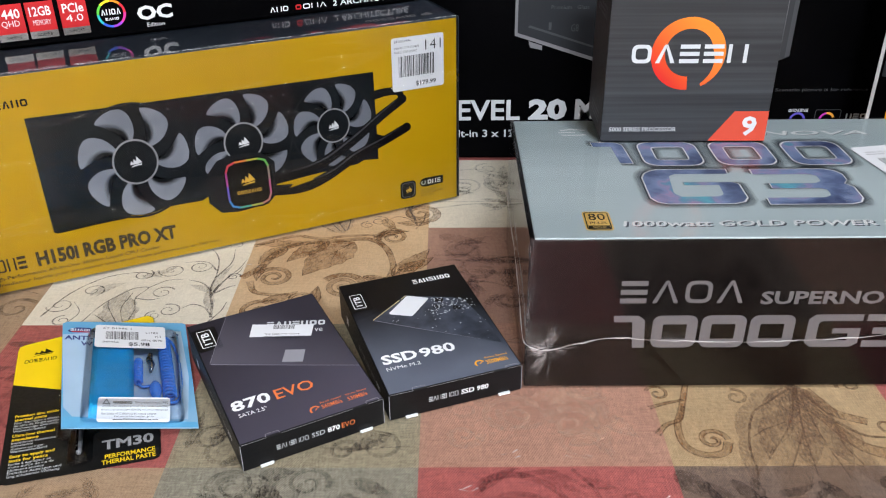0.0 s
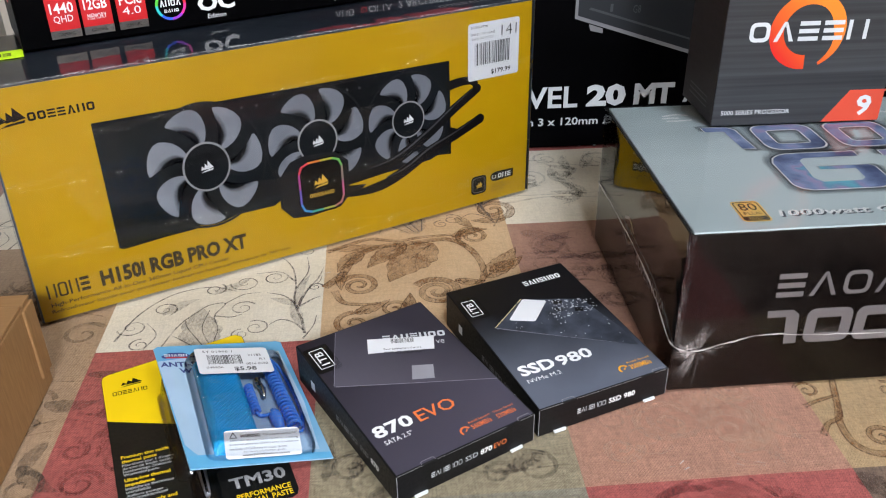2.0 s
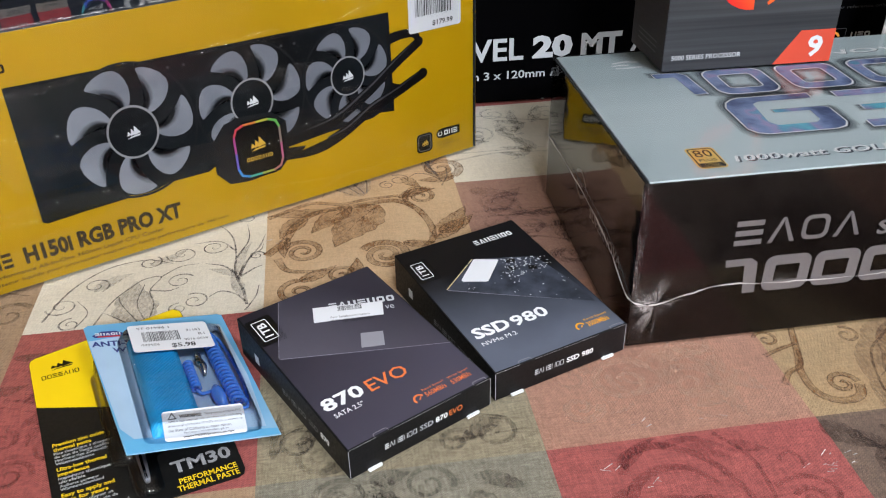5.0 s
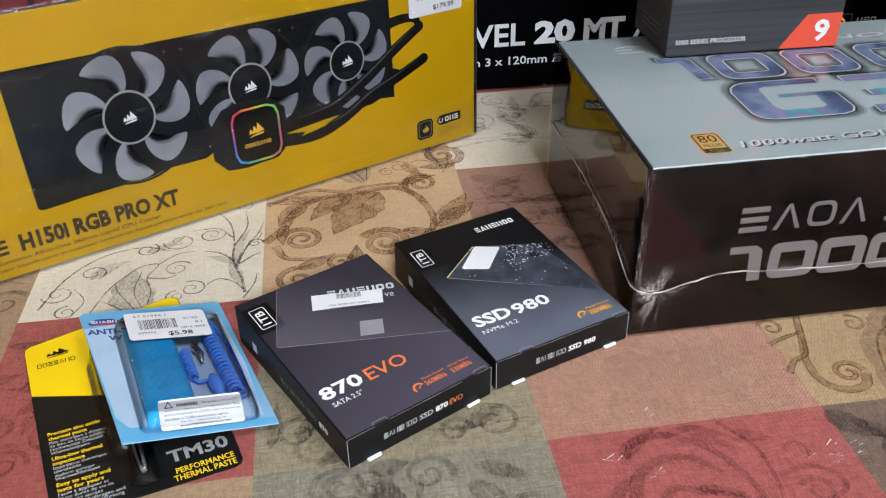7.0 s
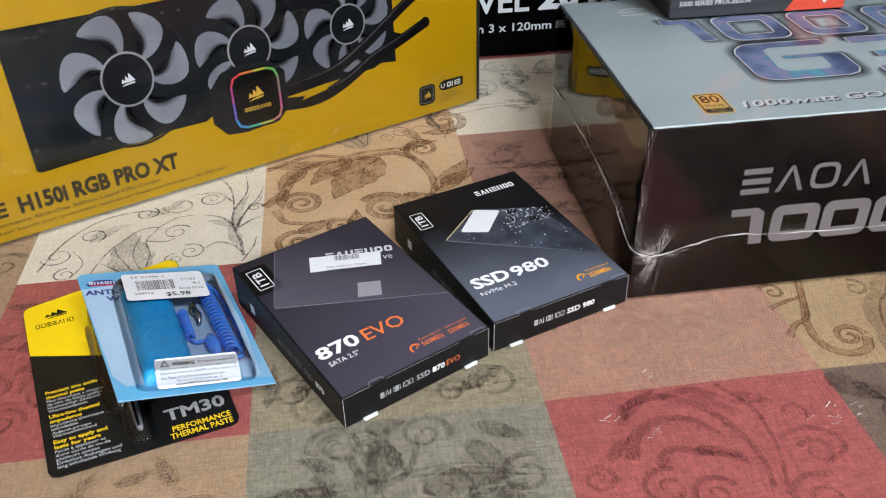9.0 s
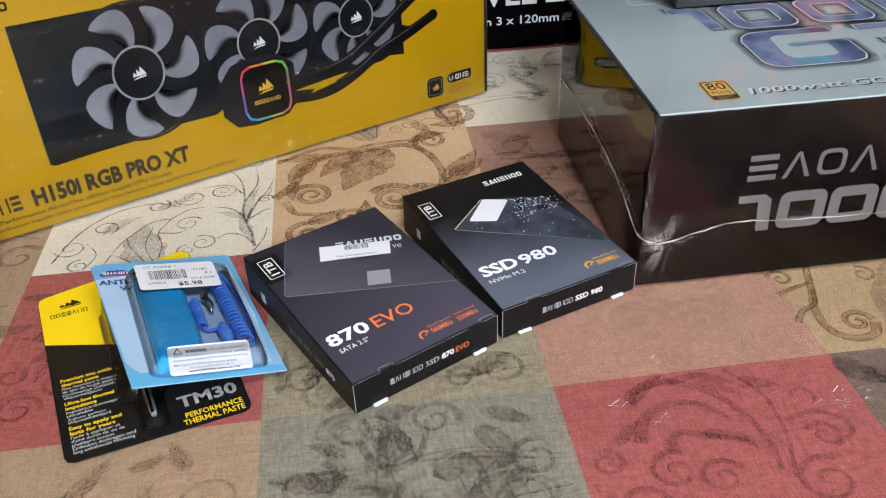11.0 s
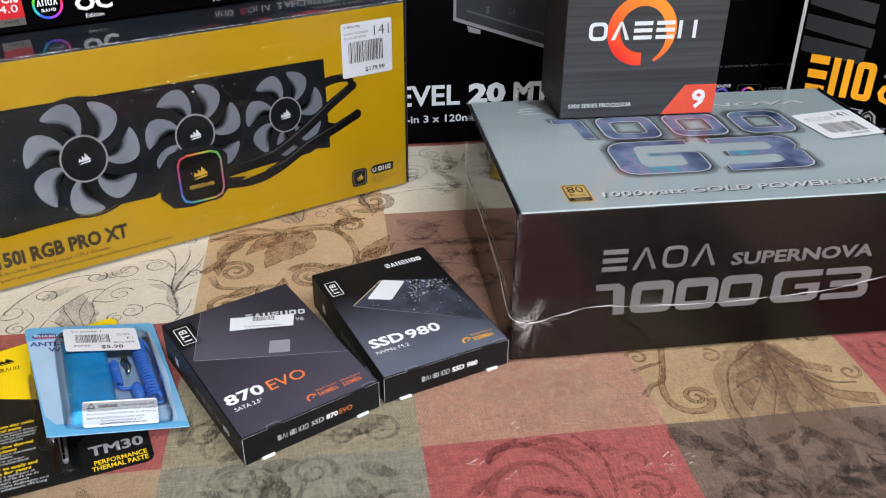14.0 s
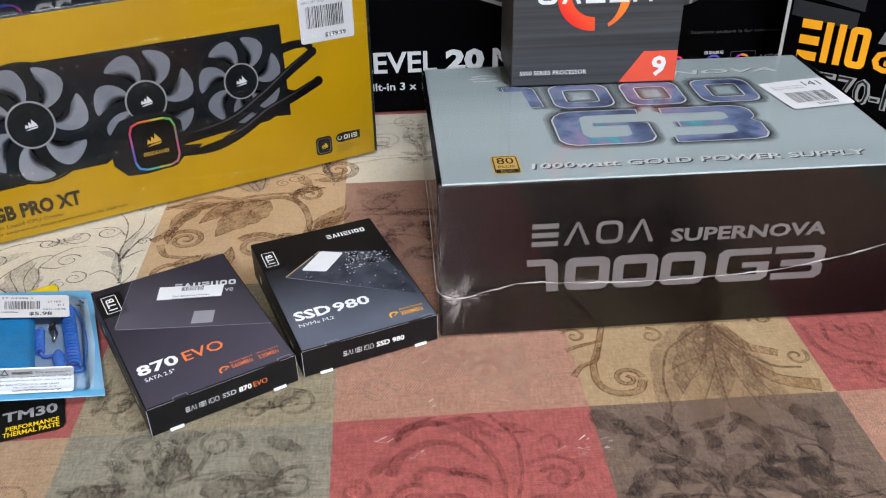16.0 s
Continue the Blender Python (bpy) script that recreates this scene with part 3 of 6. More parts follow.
class Scrolls:
    """Scrollwork printed on the cloth, in millimetres of the table."""

    def __init__(self):
        self.bm = bmesh.new()

    def band(self, line, width, lift=0.25):
        rows = []
        for i, p in enumerate(line):
            d = line[min(i + 1, len(line) - 1)] - line[max(i - 1, 0)]
            d = d / (np.linalg.norm(d) + 1e-9)
            w = (width(i / (len(line) - 1)) if callable(width) else width) / 2
            row = []
            for s in (1, 0, -1):
                x, y = (p[0] - d[1] * w * s) * MM, (p[1] + d[0] * w * s) * MM
                row.append(self.bm.verts.new((x, y, cloth_z(x, y) + lift * MM)))
            rows.append(row)
        for a, b in zip(rows, rows[1:]):
            for k in (0, 1):
                self.bm.faces.new((a[k], a[k + 1], b[k + 1], b[k]))

    def stem(self, pts, w0, w1=None):
        w1 = w0 if w1 is None else w1
        self.band(curve_through(pts, 9), lambda t: w0 + (w1 - w0) * t)

    def spiral(self, cx, cy, r, turns, start, hand, w):
        n = int(22 * turns)
        pts = []
        for k in range(n + 1):
            t = k / n
            a = radians(start) + hand * t * turns * 2 * math.pi
            rr = r * (1 - t) ** 0.8 + r * 0.06
            pts.append(np.array((cx + rr * math.cos(a), cy + rr * math.sin(a) * 0.92)))
        self.band(pts, lambda t: w * (1.15 - 0.75 * t))

    def leaf(self, x, y, angle, length, wide, bend=0.0, lobes=5, lift=0.2):
        pts = []
        for k in range(25):
            t = k / 24
            a = radians(angle + bend * t)
            p = np.array((x, y)) if not pts else pts[-1] + np.array((math.cos(a), math.sin(a))) * length / 24
            pts.append(p)
        self.band(pts, lambda t: max(0.3, wide * math.sin(math.pi * min(1, t ** 0.7)) * (0.82 + 0.18 * abs(math.sin(lobes * math.pi * t)))), lift)
        return pts

    def veins(self, pts, wide, w=0.7):
        self.band(pts, lambda t: w * (1.2 - t), 0.32)
        for k in range(3, 20, 3):
            d = pts[k + 1] - pts[k]
            d = d / np.linalg.norm(d)
            for s in (1, -1):
                side = np.array((-d[1], d[0])) * s
                self.band([pts[k], pts[k] + d * wide * 0.22 + side * wide * 0.2, pts[k] + d * wide * 0.5 + side * wide * 0.32], w * 0.7, 0.32)

    def rim(self, pts, wide, lobes=5, w=0.8):
        """The drawn edge of a leaf."""
        def half(t):
            return max(0.3, wide * math.sin(math.pi * min(1, t ** 0.7)) * (0.82 + 0.18 * abs(math.sin(lobes * math.pi * t)))) / 2
        for s in (1, -1):
            edge = []
            for i, p in enumerate(pts):
                d = pts[min(i + 1, len(pts) - 1)] - pts[max(i - 1, 0)]
                d = d / (np.linalg.norm(d) + 1e-9)
                edge.append(p + np.array((-d[1], d[0])) * s * half(i / (len(pts) - 1)))
            self.band(edge, w, 0.34)

    def finish(self, name, material):
        tagged(part(name, self.bm, material, cloth), kind="stuff")


# faint tone-on-tone tapestry ground on every patch in reach
GROUND = {RED_C: ((112, 44, 44), 0.2), SALMON: ((196, 160, 136), 0.2), GOLD_C: ((132, 104, 72), 0.26), CREAM: ((150, 140, 122), 0.26), KHAKI: ((106, 92, 72), 0.24),
          OLIVE: ((90, 82, 70), 0.26), UMBER: ((66, 52, 44), 0.4), RUST: ((112, 78, 70), 0.2), TAN: ((112, 86, 62), 0.3)}
for (ci, cj), kind_ in sorted(PATCH.items()):
    if (ci, cj) in ((-1, 1), (1, 0), (-2, 1), (0, -1)):
        continue
    rnd = random.Random(ci * 31 + cj * 7 + 400)
    x0, y0, w = (GX + ci * PITCH) * 1000, (GY + cj * PITCH) * 1000, PITCH * 1000
    g = Scrolls()
    for k in range(9):
        r = rnd.uniform(9, 20)
        g.spiral(x0 + rnd.uniform(r + 2, w - r - 2), y0 + rnd.uniform(r + 2, w - r - 2), r, rnd.uniform(1.1, 1.7), rnd.uniform(0, 360), rnd.choice((-1, 1)), rnd.uniform(2, 4.5))
    for k in range(13):
        l = rnd.uniform(22, 48)
        v = g.leaf(x0 + rnd.uniform(l, w - l), y0 + rnd.uniform(l, w - l), rnd.uniform(0, 360), l * 0.95, l * rnd.uniform(0.25, 0.45), rnd.uniform(-40, 40), rnd.choice((3, 4, 5)), 0.12 + 0.004 * k)
        g.veins(v, l * 0.4, 0.8)
    for k in range(3):
        y = y0 + rnd.uniform(20, w - 20)
        g.stem([(x0 + 6, y), (x0 + w * 0.3, y + rnd.uniform(-14, 14)), (x0 + w * 0.65, y + rnd.uniform(-14, 14)), (x0 + w - 6, y + rnd.uniform(-10, 10))], rnd.uniform(2, 4), 1.2)
    g.finish("ground_print", faded_ink("ground_print", *GROUND[kind_]))

fill, line_work, bloom = Scrolls(), Scrolls(), Scrolls()
LIFTS = itertools.count()


def spiral_line(cx, cy, r, turns, start, hand, steps=26):
    n = int(steps * turns)
    out = []
    for k in range(n + 1):
        t = k / n
        q, rr = radians(start) + hand * t * turns * 2 * math.pi, r * ((1 - t) ** 0.85 + 0.08)
        out.append(np.array((cx + rr * math.cos(q), cy + rr * math.sin(q))))
    return out


def ribbon(line, w0, w1, edge=0.9, body=None, pen_=None):
    """A painted scroll: a soft filled band with a drawn line along each side."""
    body, pen_ = body or fill, pen_ or line_work
    def wide(t):
        return w0 + (w1 - w0) * t
    body.band(line, wide, 0.2 + 0.003 * (next(LIFTS) % 30))
    for side in (1, -1):
        rim = []
        for i, p in enumerate(line):
            d = line[min(i + 1, len(line) - 1)] - line[max(i - 1, 0)]
            d = d / (np.linalg.norm(d) + 1e-9)
            rim.append(p + np.array((-d[1], d[0])) * side * wide(i / (len(line) - 1)) / 2)
        pen_.band(rim, lambda t: edge * (0.7 + 0.6 * math.sin(5 * t + side) ** 2), 0.33)


def acanthus(x, y, angle, length, wide, bend=0.0, lobes=5, ribs=2, w=0.9):
    """A painted leaf: soft body, drawn edge, a midrib and a few ribs that run with it."""
    v = fill.leaf(x, y, angle, length, wide, bend, lobes, 0.2 + 0.003 * (next(LIFTS) % 30))
    line_work.rim(v, wide, lobes, w)
    line_work.band(v[1:-2], lambda t: w * 1.3 * (1.1 - t), 0.32)
    for k in range(ribs):
        for side in (1, -1):
            i0 = 2 + 5 * k
            d = v[i0 + 1] - v[i0]
            d = d / np.linalg.norm(d)
            n = np.array((-d[1], d[0])) * side
            line_work.band(curve_through([v[i0], v[min(24, i0 + 5)] + n * wide * 0.16, v[min(24, i0 + 9)] + n * wide * 0.27], 6), lambda t: w * 0.8 * (1.05 - t), 0.325)


# gold patch: sweeping stems, curls and lobed leaves in brown wash
for pts, w0, w1 in (([(-174, 688), (-160, 708), (-150, 733), (-131, 750), (-100, 755), (-68, 759), (-50, 743), (-41, 714), (-42, 691), (-51, 678)], 7, 5),
                    ([(-174, 746), (-155, 757), (-136, 766), (-112, 760), (-89, 765), (-62, 767)], 5, 3), ([(-166, 682), (-159, 665), (-144, 660), (-127, 661)], 6, 2),
                    ([(-50, 743), (-57, 760), (-50, 777), (-36, 776)], 4, 3)):
    ribbon(curve_through(pts, 9), w0, w1)
for cx, cy, r, turns, start, hand_, w0 in ((-82, 674, 18, 2.1, 150, -1, 7), (-146, 689, 15, 1.8, 160, -1, 5.5), (-43, 762, 13, 1.7, 200, -1, 5), (-18, 811, 17, 1.6, 300, 1, 8), (-118, 652, 10, 1.3, 20, 1, 4), (-150, 634, 14, 1.4, 90, 1, 5)):
    ribbon(spiral_line(cx, cy, r, turns, start, hand_), w0, w0 * 0.4)
for x, y, ang, l, w, bend in ((-80, 753, 226, 74, 42, 20), (-104, 754, 216, 52, 22, 22), (-40, 690, 50, 58, 22, 12), (-36, 700, 20, 40, 16, 30), (-142, 742, 215, 38, 18, 36), (-128, 752, 190, 46, 13, -14), (-54, 800, 290, 26, 12, 20), (-8, 794, 200, 34, 14, -30),
                              (-62, 762, 40, 36, 12, -40), (-158, 712, 250, 30, 10, 30), (-66, 690, 330, 26, 10, 40), (-110, 640, 70, 34, 14, 20), (-150, 648, 20, 34, 12, 20)):
    acanthus(x, y, ang, l, w, bend)
# ochre patch: a curl at the corner and a wide hanging leaf
ribbon(curve_through([(184, 536), (174, 506), (168, 491), (167, 474), (172, 464), (182, 460), (193, 463), (198, 473)], 9), 4, 6)
ribbon(spiral_line(188, 475, 9.5, 1.3, 0, 1), 4, 2)
for cx, cy, r, start in ((161, 524, 8, 160), (302, 533, 9, 200), (310, 488, 8, 40), (216, 520, 8, 100)):
    ribbon(spiral_line(cx, cy, r, 1.3, start, -1), 2.4, 1, 0.7)
for pts, w0, w1 in (([(152, 508), (162, 512), (178, 517)], 3, 2), ([(152, 480), (160, 490), (171, 496), (176, 510)], 4, 2), ([(268, 528), (279, 503), (299, 492)], 9, 7), ([(266, 506), (280, 476), (291, 464), (314, 457)], 6, 12), ([(277, 493), (291, 479), (309, 476)], 2, 1)):
    ribbon(curve_through(pts, 9), w0, w1, 1.1)
for ang, l, w, bend in ((222, 118, 40, 34), (246, 134, 44, 14), (266, 136, 42, 4), (278, 118, 34, 12)):
    bloom.leaf(262, 534, ang, l, w, bend, 3, 0.2 + 0.003 * (next(LIFTS) % 30))
for pts in ([(261, 530), (247, 494), (222, 459)], [(262, 530), (252, 484), (246, 440)], [(263, 530), (262, 480), (266, 438)], [(266, 526), (276, 494), (274, 470), (279, 450), (271, 452), (268, 446)], [(247, 494), (228, 486), (216, 478)], [(252, 484), (240, 462), (232, 448)]):
    line_work.stem(pts, 1.6, 0.7)
line_work.stem([(259, 530), (240, 516), (222, 500), (211, 469), (209, 446), (204, 428)], 2.2, 1.2)
for mine, col in ((fill, "brown_wash_print"), (line_work, "brown_line_print")):
    mine.finish(col, faded_ink(col, (150, 108, 68) if mine is fill else (108, 74, 50), 0.52 if mine is fill else 0.5))

bloom.finish("leaf_wash_print", faded_ink("leaf_wash_print", (128, 98, 74), 0.36))

# cream patches: loose grey pen drawing with a light wash
pen, wash = Scrolls(), Scrolls()
for dx, dy in ((0, 0), (166, 160), (498, 0), (-166, 165)):
    for pts, w0, w1 in (([(-187, 625), (-190, 642), (-195, 658), (-198, 674), (-198, 694), (-202, 720), (-212, 739), (-224, 743)], 2.4, 0.8), ([(-195, 658), (-190, 681), (-180, 704), (-176, 721)], 3.0, 0.6),
                        ([(-194, 664), (-187, 688), (-179, 698), (-177, 708)], 1.8, 0.5), ([(-196, 666), (-207, 679), (-221, 685)], 2.2, 0.6), ([(-193, 662), (-183, 672), (-177, 675)], 2.2, 0.6),
                        ([(-188, 629), (-196, 640), (-207, 645), (-215, 639)], 1.8, 0.9), ([(-198, 688), (-189, 715), (-191, 740)], 1.8, 0.5), ([(-199, 700), (-212, 716), (-232, 716)], 1.6, 0.7),
                        ([(-294, 615), (-285, 644), (-274, 661), (-265, 671), (-253, 672), (-259, 655), (-254, 637), (-255, 617)], 1.4, 1.0), ([(-257, 616), (-266, 639), (-264, 664)], 1.2, 0.6),
                        ([(-262, 616), (-277, 640), (-281, 651)], 1.0, 0.5), ([(-268, 615), (-283, 628), (-289, 632)], 1.0, 0.5), ([(-330, 628), (-318, 664), (-296, 690), (-268, 698), (-246, 690)], 1.8, 0.8),
                        ([(-253, 672), (-240, 684), (-226, 686)], 1.3, 0.6), ([(-259, 655), (-246, 652), (-238, 655)], 1.8, 0.8), ([(-188, 618), (-181, 634), (-179, 648)], 1.6, 0.6), ([(-306, 616), (-300, 634), (-310, 650)], 1.2, 0.6)):
        pen.stem([(x + dx, y + dy) for x, y in pts], w0, w1)
    for x, y, r, ang, h in ((-238, 664, 10, 30, 1), (-225, 636, 10, 120, -1), (-320, 645, 11, 200, 1), (-191, 750, 9, 40, 1), (-216, 708, 10, 0, -1), (-236, 628, 7, 90, 1), (-240, 702, 12, 180, 1), (-264, 694, 9, 60, -1), (-300, 668, 10, 300, 1), (-182, 690, 6, 10, 1), (-310, 622, 8, 90, 1)):
        pen.spiral(x + dx, y + dy, r, 1.5, ang, h, 1.3)
    for x, y, ang, l, w, bend in ((-258, 612, 118, 60, 34, -30), (-195, 660, 96, 52, 8, -30), (-196, 664, 140, 26, 8, 20), (-190, 636, 110, 40, 10, -10), (-264, 690, 20, 34, 10, 30), (-300, 660, 60, 34, 12, -40)):
        wash.leaf(x + dx, y + dy, ang, l, w, bend, 4)
pen.finish("pen_line_print", faded_ink("pen_line_print", (104, 94, 90), 0.72))
wash.finish("wash_print", faded_ink("wash_print", (146, 136, 126), 0.34))

# red patches: arching bands and curls, tone on tone
rose = Scrolls()
for ox, oy in ((0, 0), (-331, 120)):
    for pts, w0, w1 in (([(29, 424), (33, 437), (50, 443), (66, 438), (80, 426), (89, 408), (93, 390), (91, 372)], 7, 3), ([(26, 400), (33, 416), (50, 425), (66, 423), (78, 410)], 8, 3), ([(38, 394), (49, 404), (64, 399), (77, 395), (86, 388)], 6, 3),
                        ([(90, 447), (103, 427), (105, 407), (103, 390), (96, 366)], 3, 2.4), ([(118, 421), (126, 426), (131, 420), (129, 413)], 3, 2), ([(107, 403), (123, 408), (137, 402), (139, 391), (126, 383)], 3.4, 3), ([(56, 442), (74, 445), (88, 438), (98, 430)], 6, 3)):
        rose.stem([(x + ox, y + oy) for x, y in pts], w0, w1)
    for x, y, r, ang, h in ((124, 391, 9, 150, -1), (5, 390, 9, 90, -1), (38, 380, 13, 60, 1), (60, 372, 12, 20, 1), (112, 362, 16, 60, 1), (16, 360, 13, 0, 1)):
        rose.spiral(x + ox, y + oy, r, 1.5, ang, h, 3.2)
    for x, y, ang, l, w, bend in ((30, 428, 60, 34, 9, -40), (70, 440, 340, 28, 9, -20), (96, 440, 320, 24, 9, 30), (60, 402, 350, 30, 8, -20), (14, 400, 60, 24, 8, -30)):
        rose.leaf(x + ox, y + oy, ang, l, w, bend)
for pts, w0, w1 in (([(328, 524), (329, 498), (341, 481), (362, 475)], 5, 4), ([(344, 524), (342, 501), (364, 484), (376, 480)], 4, 3), ([(352, 520), (362, 500), (380, 496)], 4, 2), ([(348, 470), (356, 456), (372, 450), (390, 456)], 3, 2)):
    rose.stem(pts, w0, w1)
for x, y, r, ang, h in ((372, 463, 12, 150, 1), (367, 512, 10, 60, -1), (404, 500, 18, 0, 1), (410, 540, 14, 90, -1), (440, 480, 16, 30, 1)):
    rose.spiral(x, y, r, 1.5, ang, h, 3)
rose.finish("dark_red_print", faded_ink("dark_red_print", (112, 44, 46), 0.34))
blush = Scrolls()
for x, y, r, ang, h in ((54, 500, 22, 30, 1), (96, 490, 18, 120, -1), (110, 530, 16, 80, 1), (20, 480, 12, 10, -1), (340, 400, 20, 20, 1), (-220, 400, 20, 10, 1)):
    blush.spiral(x, y, r, 1.4, ang, h, 6)
for x, y, ang, l, w, bend in ((70, 520, 10, 46, 18, -30), (30, 510, 60, 36, 16, 30), (120, 500, 300, 30, 16, 20), (40, 560, 20, 40, 20, 20), (90, 470, 20, 50, 14, 30)):
    blush.leaf(x, y, ang, l, w, bend)
blush.finish("pale_swirl_print", faded_ink("pale_swirl_print", (206, 162, 136), 0.34))
dusk = Scrolls()
for x, y, r, ang, h in ((40, 700, 22, 30, 1), (80, 740, 16, 120, -1), (20, 660, 18, 0, 1), (60, 650, 14, 60, -1)):
    dusk.spiral(x, y, r, 1.3, ang, h, 8)
for x, y, ang, l, w, bend in ((10, 720, 60, 56, 26, -20), (60, 700, 320, 56, 28, 20), (20, 640, 70, 54, 22, 10), (0, 766, 330, 50, 18, 20), (70, 660, 80, 60, 24, 20), (100, 720, 100, 40, 20, 10)):
    dusk.leaf(x, y, ang, l, w, bend, 4, 0.2 + 0.004 * (next(LIFTS) % 30))
dusk.finish("plum_print", faded_ink("plum_print", (108, 70, 70), 0.26))

# khaki, olive, tan and umber patches
sage = Scrolls()
for x, y, r, ang, h in ((-128, 434, 15, 200, -1), (-80, 436, 14, -20, 1), (-150, 478, 13, 20, 1), (-36, 470, 14, 120, -1), (-60, 466, 10, 0, 1), (-150, 400, 16, 60, -1), (-30, 400, 14, 60, 1)):
    sage.spiral(x, y, r, 1.5, ang, h, 3.4)
sage.stem([(-122, 426), (-116, 412), (-104, 404), (-92, 410), (-86, 424), (-84, 436)], 5, 3.4)
for x, y, ang, l, w, bend in ((-103, 408, 90, 30, 20, 0), (-112, 442, 10, 24, 13, 0), (-86, 396, 20, 56, 18, -30), (-128, 402, 190, 40, 16, -20), (-58, 428, 300, 38, 16, 20), (-50, 440, 320, 30, 12, 20), (-150, 470, 60, 26, 10, 30), (-140, 452, 30, 30, 10, -20), (-30, 480, 200, 34, 12, 20), (-166, 468, 80, 40, 9, 10),
                              (-104, 396, 250, 30, 18, 10), (-70, 380, 10, 44, 18, 20), (-140, 380, 200, 36, 16, -20)):
    sage.leaf(x, y, ang, l, w, bend)
for x, y, r, ang, h in ((-372, 530, 16, 30, 1), (-350, 480, 14, 100, -1), (-356, 640, 16, 30, 1)):
    sage.spiral(x, y, r, 1.3, ang, h, 4)
for x, y, ang, l, w, bend in ((-360, 560, 330, 40, 14, 60), (-345, 520, 230, 40, 12, 60), (-340, 590, 350, 34, 8, 20), (-356, 500, 300, 40, 14, 40)):
    sage.leaf(x, y, ang, l, w, bend)
sage.finish("sage_brown_print", faded_ink("sage_brown_print", (92, 80, 68), 0.4))
flame = Scrolls()
for x, y, ang, l, w, bend in ((156, 446, 300, 36, 18, 30), (166, 436, 330, 40, 12, -30), (190, 438, 300, 34, 11, 10), (204, 440, 268, 32, 9, 10), (244, 436, 304, 32, 11, 20), (224, 420, 274, 26, 11, 10), (264, 424, 262, 28, 14, 20), (286, 440, 300, 28, 20, 10), (212, 418, 250, 36, 12, -20), (300, 420, 240, 34, 12, 20), (176, 412, 320, 44, 12, 20),
                              (240, 400, 220, 40, 14, 30), (180, 390, 340, 44, 14, 20), (280, 392, 210, 40, 14, -20), (230, 372, 300, 40, 14, 20), (160, 366, 40, 40, 14, 20), (270, 360, 120, 40, 14, 20)):
    flame.leaf(x, y, ang, l, w, bend, 4, 0.2 + 0.004 * (next(LIFTS) % 30))
for k in range(70):
    rnd = random.Random(k)
    flame.leaf(172 + rnd.random() * 130, 310 + rnd.random() * 118, 200 + rnd.random() * 160, 10 + rnd.random() * 20, 3 + rnd.random() * 6, rnd.uniform(-60, 60), 3, 0.33 + 0.002 * k)
flame.finish("dark_flame_print", faded_ink("dark_flame_print", (66, 50, 44), 0.4))

# scuffs and loose threads on the clear finish, with glints painted as white slivers
SCUFF_GLINT = faded_ink("scuff_glint_white", (238, 236, 236), 0.8)
rnd = random.Random(5)
for cx, cy, n, spread in ((149, 415, 9, 14), (-169, 708, 5, 7), (136, 410, 4, 8), (60, 470, 5, 40), (20, 430, 3, 8), (40, 415, 3, 8)):
    bm = bmesh.new()
    for k in range(n):
        a, l = rnd.uniform(-0.5, 0.7), rnd.uniform(2, 7)
        x, y = cx + rnd.uniform(-spread, spread), cy + rnd.uniform(-spread, spread) * 0.35
        w = rnd.uniform(0.25, 0.6)
        q = [(x, y), (x + l * math.cos(a), y + l * math.sin(a)), (x + l * math.cos(a) - w, y + l * math.sin(a) + w), (x - w * 0.3, y + w)]
        bm.faces.new([bm.verts.new((p * MM, r * MM, cloth_z(p * MM, r * MM) + 0.0005)) for p, r in q])
    tagged(part("scuff_glint", bm, SCUFF_GLINT, cloth), kind="stuff")

# ---------------------------------------------------------------- cooler carton, yellow
COOL = pose(-0.390, 0.655, 0.0003, 0, 0, 25.2)
cooler = thing("cooler_carton", COOL, "yellow and black retail carton with three printed fans, in clear wrap", "box")
W, D, H = 0.4525, 0.132, 0.1895
part("body", block(0, 0.0006, 0, W, D, H, 0.0012), COOLER_SIDE, cooler, "slate black board sides")
part("front_panel", block(0.0016, -0.0004, 0.0012, W - 0.001, 0.0012, H - 0.0012, 0.0003), YELLOW_BOX, cooler, "yellow printed front")
s = Sheet(cooler, pose(0, -0.0004, 0, 90, 0, 0))
s.layer("radiator_print", FAN_BLACK, 0.12)
s.put([(67, 152.6), (67, 49), (70, 47), (100, 48.5), (128, 49), (134, 53), (195, 52), (200, 55), (262, 54), (300, 57), (345, 59), (352, 62), (366.7, 60), (365.5, 148.2)])
FANS = ((144, 100.2, 46, 50.5, 45), (238.2, 101.2, 43, 46, 53), (323.6, 102.4, 38.5, 41, 53))
BLADE_EDGE = ((0.39, -9), (0.48, -13), (0.58, -14), (0.70, -12.5), (0.82, -9), (0.91, -5), (0.97, 0), (1.0, 8), (1.0, 17), (0.99, 25), (0.965, 30), (0.94, 30.5), (0.87, 28), (0.77, 24), (0.66, 19.5), (0.55, 14.5), (0.45, 11), (0.39, 9))
BLADE_R, BLADE_BACK, BLADE_FORE = (0.39, 0.57, 0.7, 0.82, 0.92), (-9, -14, -12.5, -9, -4), (9, 15.5, 21, 26, 29.5)
s.layer("fan_surround_print", FAN_FRAME, 0.2, split=True, under="radiator_print")
for cx, cy, rx, ry, turn in FANS:
    s.hoop([(cx + rx * 1.06 * math.cos(a), cy + ry * 1.06 * math.sin(a)) for a in (2 * math.pi * k / 48 for k in range(48))],
           [(cx + rx * 1.02 * math.cos(a), cy + ry * 1.02 * math.sin(a)) for a in (2 * math.pi * k / 48 for k in range(48))])
